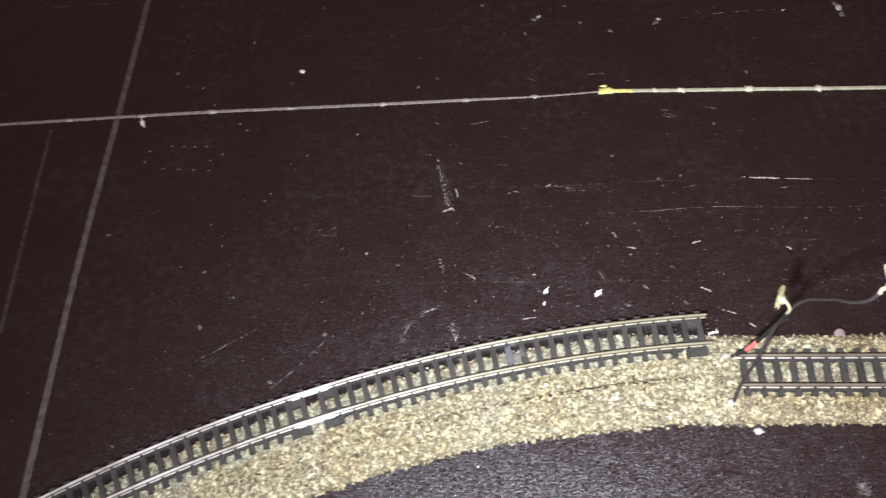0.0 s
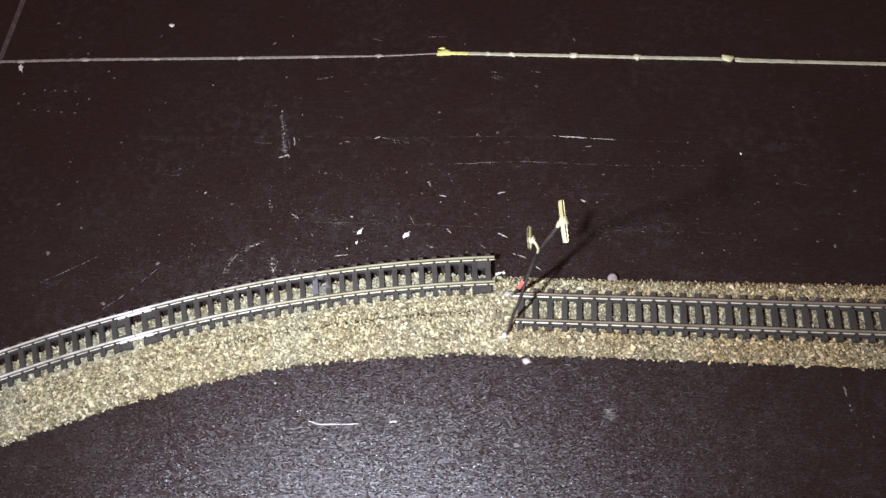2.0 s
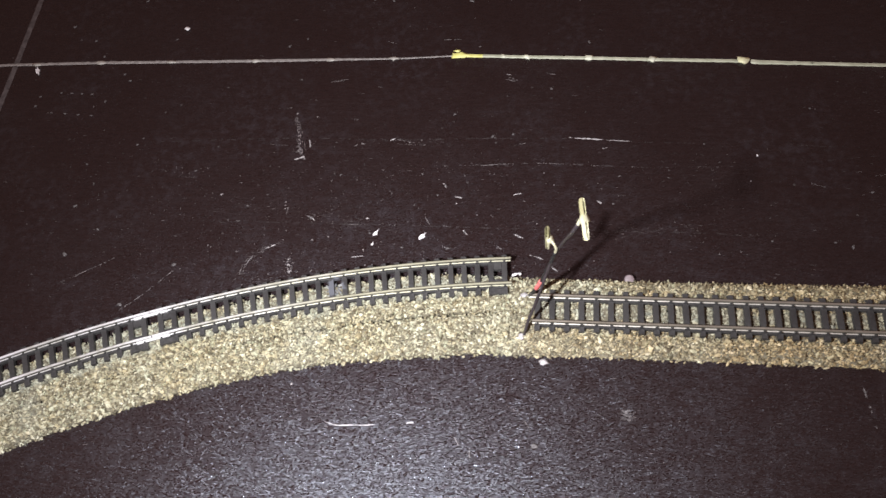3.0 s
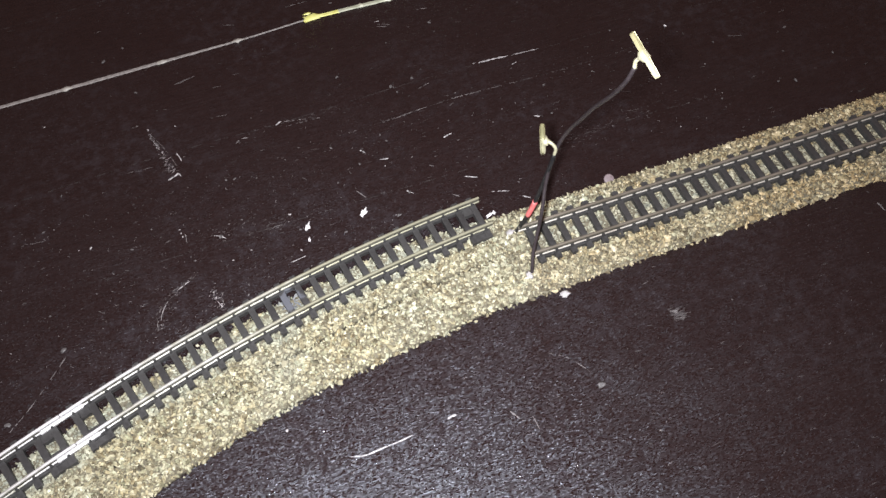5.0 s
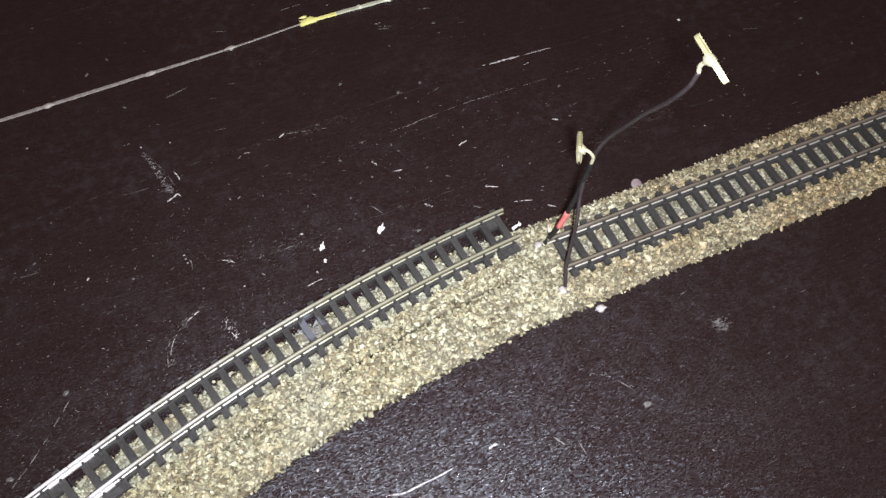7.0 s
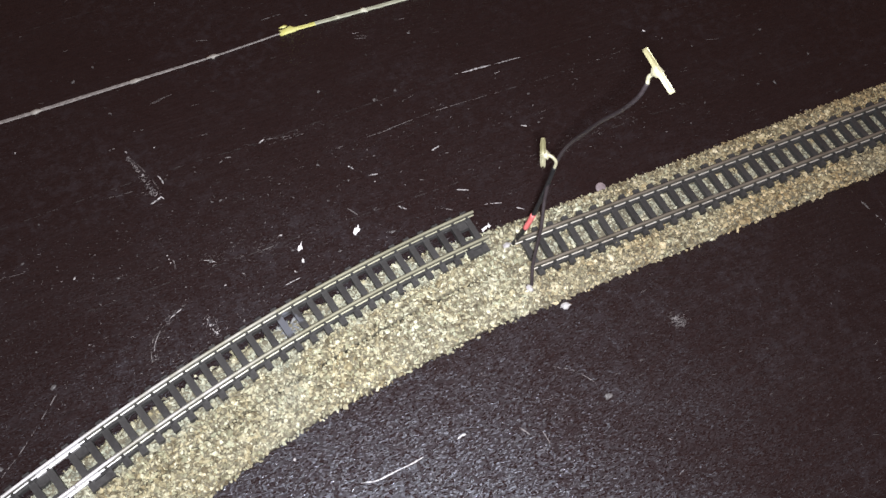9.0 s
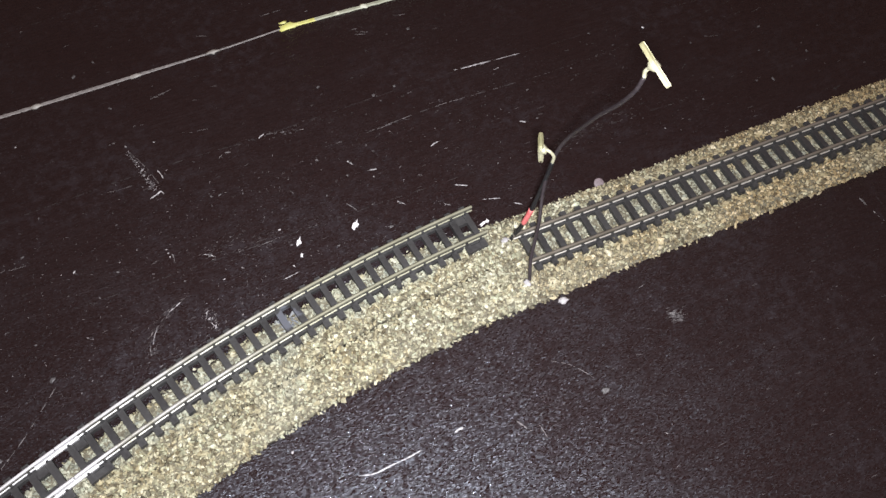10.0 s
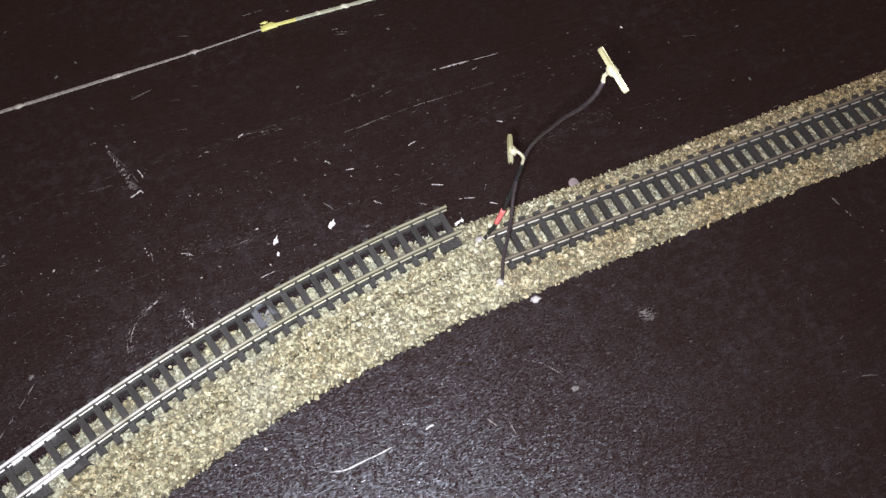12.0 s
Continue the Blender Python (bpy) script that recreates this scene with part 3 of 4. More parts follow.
# ---- lines, flakes and marks on the board ----
def ribbon(points, width, material, height=0.16, seed=0, rag=0.25):
    """A low strip of dried paint along points; width is a number or a function of the share of the way."""
    s = Soup()
    rings = []
    for i, p in enumerate(points):
        t = points[min(i + 1, len(points) - 1)] - points[max(i - 1, 0)]
        n = Vector((-t.y, t.x, 0)).normalized()
        w = (width(i / (len(points) - 1)) if callable(width) else width) / 2
        a = w * (1 + rag * noise.noise(Vector((p.x * 0.35, seed, 0))) + rag * 0.6 * noise.noise(Vector((p.x * 1.7, p.y * 1.7, seed))))
        b = w * (1 + rag * noise.noise(Vector((p.x * 0.35, seed, 9))) + rag * 0.6 * noise.noise(Vector((p.x * 1.7, p.y * 1.7, seed + 9))))
        rings.append([p + n * a + Vector((0, 0, 0.01)), p + n * a * 0.6 + Vector((0, 0, height)), p - n * b * 0.6 + Vector((0, 0, height)), p - n * b + Vector((0, 0, 0.01))])
    s.loft(rings)
    return mesh_from("strip", s.v, s.f, material)


def dense(points, step=1.0):
    """Points with others laid between them."""
    line = smooth_line([(x, y, 0) for x, y in points], 6)
    out = [line[0]]
    for q in line[1:]:
        n = max(int((q - out[-1]).length / step), 1)
        p = out[-1]
        out += [p + (q - p) * (k + 1) / n for k in range(n)]
    return out


def bead(parent, x, y, size, material, seed, name="bead", label="", shape=(1.9, 0.72, 0.34)):
    d = blob(size, shape, 0.8, seed)
    part(name, mesh_from(name, d.v, d.f, material, True), parent, label, Matrix.Translation((x * MM, y * MM, 0.05 * MM)))


paint_line = thing("paint_line", "thin straight line of dried paint, pale grey, yellow and green", "paint line")
WEST = [(-330, 106.4), (-275, 108.4), (-225, 110.4), (-187, 111.7), (-155, 112.3), (-118, 113.0), (-86, 113.8), (-59, 114.4), (-45, 115.2), (-33.5, 116.0)]
part("strip", ribbon(dense(WEST), lambda t: 1.45 - 0.75 * smoothstep(0.80, 0.97, t), PALE, 0.15, 1), paint_line, "pale grey strip")
part("strip", ribbon(dense([(-32.5, 116.2), (-22.0, 115.9)]), 1.7, YELLOW, 0.25, 2, 0.12), paint_line, "yellow strip")
part("strip", ribbon(dense([(-22.3, 115.9), (-4.4, 115.4), (20.8, 114.9), (46.1, 114.2), (80.5, 113.5)]), 1.6, GREENISH, 0.42, 3, 0.2), paint_line, "pale green strip")
part("strip", ribbon(dense([(84.5, 113.3), (89.7, 112.9), (108, 112.3)]), lambda t: 2.3 - 0.7 * t, GREENISH, 0.42, 4), paint_line, "pale green strip")
part("strip", ribbon(dense([(107.5, 112.3), (140, 111.4), (185, 110.2), (240, 108.8)]), 1.6, GREENISH, 0.42, 5, 0.2), paint_line, "pale green strip")
for i, (x, y) in enumerate([(-246, 109.6), (-216, 110.6), (-187, 111.7), (-155.5, 112.2), (-118.5, 113.0), (-85.7, 113.7), (-59.4, 114.4)]):
    bead(paint_line, x, y, 1.2, BEAD, i)
for i, (x, y) in enumerate([(-14, 115.7), (-4.4, 115.4), (20.8, 115.0), (46.1, 114.3)]):
    bead(paint_line, x, y, (0.9, 1.15, 1.3, 1.3)[i], GREEN_BEAD, i + 10, shape=(1.35, 1.05, 0.55))
bead(paint_line, -31.9, 116.1, 2.0, YELLOW, 20, "drop", "round yellow drop")
bead(paint_line, -33.0, 118.6, 0.75, YELLOW, 21, "drop", "small yellow drop")
bead(paint_line, 81.6, 113.7, 1.9, CREAM, 22, "drop", "cream drop", (1.35, 1.05, 0.55))

edge_line = thing("scuffed_line", "wide grey scuffed line across the dark board", "scuff line")
part("strip", ribbon(dense([(-228, 250), (-226.4, 175.4), (-225.6, 112), (-225.0, 36), (-222.1, -40), (-219, -120)], 1.5), 2.4, SCUFF, 0.05, 7), edge_line)
edge_line_2 = thing("scuffed_line", "faint narrow scuffed line on the dark board", "scuff line")
part("strip", ribbon(dense([(-252, 105), (-250.5, 77.8), (-246.7, 16.2)], 1.5), 1.6, FAINT_SCRATCH, 0.04, 8), edge_line_2)


def scratch(points, width, material, seed, label, solid=0.0):
    """A worn scratch: a hair-thin line that swells, thins out and breaks off, with its middle a little raised."""
    line = dense(points, 0.28)
    s = Soup()
    bright = material is BRIGHT_SCRATCH
    rings = []
    for k, p in enumerate(line):
        way = k * 0.28
        t = line[min(k + 1, len(line) - 1)] - line[max(k - 1, 0)]
        side = Vector((-t.y, t.x, 0)).normalized()
        swell = (solid or ((0.6 if len(line) > 28 else 0.48) if bright else 0.24 if material is BRIGHT_MARK else 0.20)) + 0.75 * noise.noise(Vector((way * 0.27, seed, 2))) + 0.7 * noise.noise(Vector((way * (1.1 + 0.9 * noise.noise(Vector((way * 0.13, seed, 3)))), seed, 5)))
        taper = min(1.0, 0.35 + 4 * min(k, len(line) - 1 - k) / len(line))
        w = width * min(swell, 0.95) * taper
        if w > 0.05:
            mid = p + side * (0.16 * noise.noise(Vector((way * 0.22, seed, 8))) + 0.10 * noise.noise(Vector((way * 1.1, seed, 11))))
            rings.append([mid + side * w / 2 + Vector((0, 0, 0.008)), mid + Vector((0, 0, 0.03)), mid - side * w / 2 + Vector((0, 0, 0.008))])
        if rings and (w <= 0.05 or k == len(line) - 1):
            if len(rings) > 1:
                s.loft(rings)
            rings = []
    if s.f:
        part("scratch", mesh_from("scratch", s.v, s.f, material), tabletop, label)


LONG_SCRATCHES = [
    ([(36, 73.6), (42, 73.3), (58, 73.1), (67, 72.8)], 0.45, FAINT_SCRATCH, "thin faint scratch"),
    ([(-160, 70), (-93.5, 73.2), (-57, 72.8), (-17.7, 74.2), (14, 74.6)], 0.55, FAINT_SCRATCH, "long faint scratch"),
    ([(-40, 61.0), (-27.3, 61.3), (2.8, 62.8), (38.7, 61.8), (65.7, 62.4), (80, 62.9)], 0.4, SCRATCH, "long faint scratch"),
    ([(95, 64.6), (110, 66.4), (134, 69.6)], 0.5, FAINT_SCRATCH, "faint scratch"),
    ([(-128, 34.1), (-50.8, 34.2), (4.9, 33.7)], 0.4, FAINT_SCRATCH, "long faint scratch"),
    ([(20, 33.8), (57.9, 33.9), (90, 33.2)], 0.45, FAINT_SCRATCH, "long faint scratch"),
    ([(-280.8, 172.2), (-228.8, 171.4), (-178.4, 171.9)], 1.0, FAINT_SCRATCH, "wide faint scratch"),
    ([(-180, 147.3), (-92.4, 151.7), (-1.5, 152.6), (40.3, 152.8)], 0.6, FAINT_SCRATCH, "long faint scratch"),
    ([(106.6, -17.5), (107.2, -23.5), (109.4, -36.8)], 0.8, SCRATCH, "faint smear"),
    ([(112.6, -20), (112.1, -28.8), (111.9, -39.9)], 0.5, FAINT_SCRATCH, "faint scratch"),
    ([(-22.5, -32.2), (-20, -35), (-18.9, -39.1)], 0.4, FAINT_SCRATCH, "faint scratch"),
]
LONG_SCRATCHES_B = [
    ([(126.8, 17.5), (131.0, 18.5)], 1.6, FAINT_SCRATCH, "faint smear"),
    ([(75.8, 35.5), (76.9, 34.1), (78.0, 32.8)], 1.6, FAINT_SCRATCH, "faint smear"),
    ([(53.7, 42.7), (54.0, 40.3), (54.3, 37.6)], 1.2, FAINT_SCRATCH, "faint smear"),
    ([(94.2, 73.2), (105.5, 72.4), (115.8, 72.4)], 0.6, FAINT_SCRATCH, "faint scratch"),
    ([(-32.9, 73.8), (-32.1, 68.3), (-31.0, 62.3)], 0.4, FAINT_SCRATCH, "faint scratch"),
]
NORTH_SCRATCHES = [
    ([(13.0, 75.2), (16, 74.8), (26, 74.3)], 0.8, BRIGHT_SCRATCH, "bright white scratch"),
    ([(25, 74.3), (31, 73.9), (37, 73.6)], 0.4, BRIGHT_SCRATCH, "thin white scratch"),
    ([(-12, 62.2), (2.8, 62.9), (30, 62.0)], 0.35, SCRATCH, "thin pale scratch"),
    ([(-93.4, 62.9), (-91.2, 63.6), (-90.0, 64.3), (-89.2, 63.0)], 0.9, BRIGHT_SCRATCH, "short bright scratch"),
    ([(-88.9, 72.6), (-88.2, 70.4), (-88.0, 68.8)], 0.8, BRIGHT_SCRATCH, "short bright scratch"),
    ([(-85.1, 101.5), (-81, 102.2), (-78.2, 103.0)], 0.5, SCRATCH, "short pale scratch"),
    ([(-11.5, 104.8), (-6.5, 102.7)], 0.6, SCRATCH, "short pale scratch"),
    ([(3.6, 107.1), (9.5, 105.6)], 0.5, SCRATCH, "short pale scratch"),
    ([(-63.5, 124.1), (-58.9, 122.5)], 0.6, SCRATCH, "short pale scratch"),
    ([(-92.0, 92.7), (-88.2, 92.1)], 0.5, SCRATCH, "short pale scratch"),
    ([(-104.1, 69.8), (-97.2, 69.7)], 0.5, SCRATCH, "short pale scratch"),
    ([(-70.5, 69.3), (-68, 71), (-63.9, 69.9)], 0.6, SCRATCH, "short pale scratch"),
    ([(-56.1, 71.0), (-42.0, 70.6)], 0.5, SCRATCH, "thin pale scratch"),
    ([(-15.5, 74.1), (-15.1, 75.5), (-14.7, 76.6)], 0.7, SCRATCH, "short pale scratch"),
]
NORTH_SCRATCHES_B = [
    ([(25.6, 70.2), (28.0, 70.5)], 0.8, BRIGHT_SCRATCH, "short bright scratch"),
    ([(-0.9, 60.2), (0.6, 61.0), (2.0, 61.8)], 0.4, SCRATCH, "short pale scratch"),
    ([(-8.4, 70.8), (-5.8, 71.6), (-2.8, 72.2)], 0.4, SCRATCH, "short pale scratch"),
    ([(-56.4, 72.5), (-55.4, 73.1), (-54.3, 73.6)], 0.6, BRIGHT_SCRATCH, "short bright scratch"),
    ([(-84.0, 102.0), (-80.1, 102.7), (-76.7, 103.4)], 0.5, SCRATCH, "short pale scratch"),
    ([(-78.7, 83.2), (-74.2, 83.0), (-69.4, 82.5)], 0.4, SCRATCH, "thin pale scratch"),
    ([(-54.9, 73.4), (-50.5, 72.5), (-45.3, 71.3)], 0.5, SCRATCH, "thin pale scratch"),
    ([(-103.7, 87.8), (-98.4, 88.2)], 0.8, SCRATCH, "short pale scratch"),
    ([(-277.8, 173.4), (-254.5, 173.5), (-234.3, 175.1)], 0.8, SCRATCH, "long pale scratch"),
    ([(8.7, 153.9), (26.4, 155.1), (40.5, 155.0)], 0.7, SCRATCH, "long pale scratch"),
    ([(-39.4, 124.7), (-31.5, 125.0)], 0.8, SCRATCH, "short pale scratch"),
    ([(-23.1, 61.1), (-8.5, 62.4)], 0.5, SCRATCH, "thin pale scratch"),
    ([(-12.2, 106.2), (-8.5, 105.8)], 0.7, BRIGHT_SCRATCH, "short bright scratch"),
    ([(-12.4, 103.8), (-8.4, 102.5)], 0.5, SCRATCH, "short pale scratch"),
]
MIDDLE_SCRATCHES = [
    ([(-6.3, 31.5), (-2.8, 29.8)], 0.6, BRIGHT_SCRATCH, "short bright scratch"),
    ([(-25.1, 32.8), (-23.3, 30.8)], 0.6, BRIGHT_SCRATCH, "short bright scratch"),
    ([(-12.7, 26.8), (-10.6, 25.0)], 0.5, SCRATCH, "short pale scratch"),
    ([(23.5, 46.5), (25.3, 45.5)], 0.7, BRIGHT_SCRATCH, "short bright scratch"),
    ([(-29.2, 47.2), (-26.3, 46.7)], 0.6, BRIGHT_SCRATCH, "short bright scratch"),
    ([(100, 56), (106, 54)], 0.4, SCRATCH, "short pale scratch"),
    ([(-7.2, 48.3), (-5.8, 48.9), (-4.3, 49.2)], 0.7, BRIGHT_SCRATCH, "short bright scratch"),
    ([(-4.1, 45.9), (-1.1, 45.3)], 0.5, SCRATCH, "short pale scratch"),
    ([(-19.8, 44.0), (-18.4, 45.3)], 0.5, SCRATCH, "short pale scratch"),
    ([(-33.8, 53.0), (-33.1, 52.2), (-32.6, 51.2)], 0.7, BRIGHT_SCRATCH, "short bright scratch"),
    ([(-16.4, 40.1), (-14.9, 39.3), (-13.9, 38.6)], 0.5, SCRATCH, "short pale scratch"),
    ([(-137.0, 53.9), (-133.9, 53.6), (-130.8, 53.7)], 0.6, SCRATCH, "short pale scratch"),
    ([(-84.3, 37.3), (-82.7, 36.8), (-81.0, 35.2)], 0.6, BRIGHT_SCRATCH, "short bright scratch"),
    ([(-92.7, 41.7), (-92.3, 40.1), (-92.7, 37.3)], 0.5, SCRATCH, "short curved pale scratch"),
    ([(-73.5, 27.9), (-74.8, 24.8), (-75.6, 21.5), (-75.8, 18.8)], 0.4, SCRATCH, "thin curved scratch"),
]
MIDDLE_SCRATCHES_B = [
    ([(-68.0, 33.9), (-65.5, 34.1), (-62.8, 34.2)], 0.5, SCRATCH, "short pale scratch"),
    ([(-87.9, 34.5), (-85.0, 34.7), (-81.4, 34.6)], 0.4, SCRATCH, "short pale scratch"),
    ([(-39.9, 38.5), (-38.4, 36.3), (-37.0, 33.7)], 0.45, SCRATCH, "thin pale scratch"),
    ([(-54.7, 50.0), (-52.9, 47.7), (-51.2, 44.9)], 0.4, SCRATCH, "thin pale scratch"),
    ([(-42.2, 58.5), (-42.0, 56.7), (-42.1, 55.3)], 0.5, SCRATCH, "short pale scratch"),
]
SOUTH_SCRATCHES = [
    ([(-104.9, 11.6), (-104.2, 15.6), (-102.2, 19.2), (-98.4, 22.6), (-89.8, 26.4)], 0.5, BRIGHT_MARK, "curved pale scratch"),
    ([(-105.8, 11.0), (-105.0, 16.2), (-102.6, 20.4)], 0.5, SCRATCH, "curved faint scratch"),
    ([(-66.0, -41.6), (-62, -42.6), (-56, -42.3), (-49, -41.8)], 0.55, BRIGHT_SCRATCH, "bright scratch"),
    ([(-66.5, -46.5), (-65.8, -43.5)], 0.6, SCRATCH, "short pale scratch"),
    ([(-7.1, -32.4), (-2.6, -35.6), (0.5, -39.6), (1.9, -42.6)], 0.4, SCRATCH, "curved thin scratch"),
    ([(-174.6, 5.5), (-164.9, 11.2), (-152.3, 18.8)], 0.6, SCRATCH, "pale slanting scratch"),
    ([(-148.1, -4.5), (-140.5, 2.4), (-130.3, 13.5)], 0.6, SCRATCH, "pale slanting scratch"),
    ([(-0.9, 23.2), (4.4, 21.5)], 0.6, BRIGHT_SCRATCH, "short bright scratch"),
    ([(-65.2, 20.2), (-60.6, 20.8)], 0.7, BRIGHT_SCRATCH, "short bright scratch"),
    ([(72.7, -74.6), (76.6, -74.2), (83, -76.4)], 0.5, SCRATCH, "short pale scratch"),
    ([(7.6, 18.3), (9.6, 16.7)], 0.6, BRIGHT_SCRATCH, "short bright scratch"),
    ([(-88.7, 19.1), (-87.9, 14.5), (-86.6, 12.0)], 0.55, BRIGHT_MARK, "short speckled scratch"),
    ([(-17.8, -47.4), (-17.5, -51.7)], 0.7, SCRATCH, "short pale scratch"),
    ([(-23.0, -44.3), (-20.2, -48.9)], 0.6, SCRATCH, "short pale scratch"),
]
SOUTH_SCRATCHES_B = [
    ([(-39.0, -40.9), (-37.7, -40.5), (-36.4, -40.6)], 0.7, BRIGHT_SCRATCH, "short bright scratch"),
    ([(48.5, -35.7), (50.3, -36.5), (52.3, -35.9)], 0.9, SCRATCH, "short curved pale scratch"),
    ([(-104.7, 7.3), (-103.0, 8.0)], 0.6, SCRATCH, "short pale scratch"),
]
for i, (points, width, material, label) in enumerate(LONG_SCRATCHES + LONG_SCRATCHES_B + NORTH_SCRATCHES + NORTH_SCRATCHES_B + MIDDLE_SCRATCHES + MIDDLE_SCRATCHES_B + SOUTH_SCRATCHES + SOUTH_SCRATCHES_B):
    scratch(points, width, material, i, label)

def smear(points, breadth, count, length, lean, material, seed, label):
    """A cloud of hair-thin strokes along a line: breadth at its start and end, strokes of about that length, leaning by so many degrees."""
    r = random.Random(seed)
    line = dense(points, 0.3)
    s = Soup()
    for _ in range(count):
        k = r.random()
        p = line[int(k * (len(line) - 1))]
        w = breadth[0] + (breadth[1] - breadth[0]) * k
        x, y = p.x + r.gauss(0, w / 2.6), p.y + r.gauss(0, w / 5)
        a = radians(lean + r.gauss(0, 9))
        h, t = length * r.uniform(0.25, 0.7), r.uniform(0.025, 0.07)
        dx, dy = math.cos(a) * h, math.sin(a) * h
        nx, ny = -math.sin(a) * t, math.cos(a) * t
        z = r.uniform(0.012, 0.03)
        s.put([(x - dx, y - dy, z), (x + nx, y + ny, z), (x + dx, y + dy, z), (x - nx, y - ny, z)], [(0, 3, 2, 1)])
    part("smear", mesh_from("smear", s.v, s.f, material), tabletop, label)


# a comb of short strokes, as left by a file, and other scuffed places
smear([(-95.6, 83.2), (-93.4, 74.5), (-91.2, 64.8)], (0.5, 1.7), 120, 1.1, 14, BRIGHT_MARK, 48, "comb of short pale strokes")
scratch([(-95.0, 82.6), (-91.4, 73.6), (-89.2, 64.8)], 0.26, SCRATCH, 49, "thin edge of a comb of scratches", 0.3)
smear([(32.2, -33.2), (32.6, -36.4)], (2.7, 2.7), 100, 1.7, -4, SCRATCH, 80, "small pale smudge of thin strokes")
smear([(-104.6, 10.5), (-103.6, 17.0), (-99.0, 22.4), (-92.0, 25.8)], (3.4, 1.6), 130, 1.1, 40, HAIRLINE, 81, "hazy rub beside a curved scratch")
smear([(-104.0, 4.5), (-92.0, 9.5)], (7.0, 8.0), 110, 1.0, 10, HAIRLINE, 82, "scuffed patch of hairline scratches")
smear([(-89.0, 19.0), (-86.4, 12.5)], (2.2, 2.8), 46, 0.9, 60, BRIGHT_MARK, 83, "small speckled scuff")
smear([(-64.0, 73.0), (-36.0, 71.6)], (5.0, 5.0), 50, 1.2, 3, HAIRLINE, 84, "hazy scuff on the varnish")
smear([(20.0, 33.0), (62.0, 36.0)], (9.0, 9.0), 100, 1.3, 0, HAIRLINE, 85, "hazy scuff on the varnish")
smear([(-86.0, 40.0), (-58.0, 34.0)], (10.0, 10.0), 150, 1.1, 15, HAIRLINE, 86, "hazy scuff on the varnish")


def chip(name, label, x, y, z, size, squash, material, seed, turn=0.0, category="flake"):
    d = blob(size, squash, 0.75, seed, 2)
    ob = new(name, mesh_from(name, d.v, d.f, material, True))
    ob.matrix_world = pose(x * MM, y * MM, (z + size * squash[2] * 0.75) * MM, 0, 0, turn)
    return tagged(ob, label, category)


def flake(label, x, y, z, length, width, seed, turn=0.0):
    """A thin torn chip of paint with an uneven rim, one side lifted."""
    r = random.Random(seed)
    n = 11
    rim = []
    for k in range(n):
        a = 2 * math.pi * k / n
        q = 1.15 if k == 0 else r.uniform(0.4, 0.6) if k in (1, n - 1) else r.uniform(0.5, 1.0)
        rim.append((math.cos(a) * q * length / 2, math.sin(a) * q * width / 2))
    s = Soup()
    lift = [0.12 + 0.5 * max(px, 0) / length + r.uniform(0, 0.12) for px, _ in rim]
    low = [(px, py, 0.02 + 0.6 * (h - 0.12)) for (px, py), h in zip(rim, lift)]
    high = [(px * 0.92, py * 0.92, h + 0.14) for (px, py), h in zip(rim, lift)]
    s.put(low + high + [(0, 0, 0.34)], [(k, (k + 1) % n, n + (k + 1) % n, n + k) for k in range(n)] + [(n + k, n + (k + 1) % n, 2 * n) for k in range(n)] + [tuple(range(n - 1, -1, -1))])
    ob = new("paint_flake", mesh_from("paint_flake", s.v, s.f, FLAKE))
    ob.matrix_world = pose(x * MM, y * MM, z * MM, 0, 0, turn)
    return tagged(ob, label, "flake")


flake("small torn white flake of paint on the board", -57.3, 30.4, 0, 3.6, 1.9, 3, 58)
flake("small torn white flake of paint on the board", -39.9, 29.5, 0, 3.7, 2.1, 5, 50)
flake("tiny white flake of paint on the board", -58.0, 25.8, 0, 1.7, 1.0, 8, 70)
chip("glue_blob", "cloudy whitish glue blob beside the roadbed", 5.2, -17.6, 0, 1.35, (1.2, 0.75, 0.4), GLUE, 4, 0, "glue blob")
chip("glue_blob", "cloudy glue round the foot of a wire", -2.3, -9.6, 2.3, 1.25, (0.8, 1.2, 0.28), GLUE, 5, 0, "glue blob")
chip("glue_blob", "cloudy glue at the end of a rail", -1.9, 5.8, 2.2, 1.1, (1.3, 0.8, 0.4), GLUE, 6, 20, "glue blob")
flake("pale torn nick of paint beside the paint line", -214.3, 106.9, 0, 5.6, 2.2, 15, -62)
flake("white torn flake at the end of the cork", -5.4, 13.6, 2.6, 3.4, 1.3, 9, 20)
flake("white torn flake at the end of the cork", -3.6, 14.4, 1.6, 1.8, 1.2, 12, 80)
chip("paint_flake", "white speck on the board", 82.7, 67.9, 0, 0.6, (1.0, 0.5, 0.32), FLAKE, 8, 120)
chip("paint_flake", "white speck on the board", -152.6, 131.0, 0, 1.25, (1.0, 0.7, 0.3), FLAKE, 9, 0)
chip("paint_flake", "dull white smudge on the board", 3.0, -46.4, 0, 1.1, (1.2, 0.8, 0.10), DULL, 10, 10)
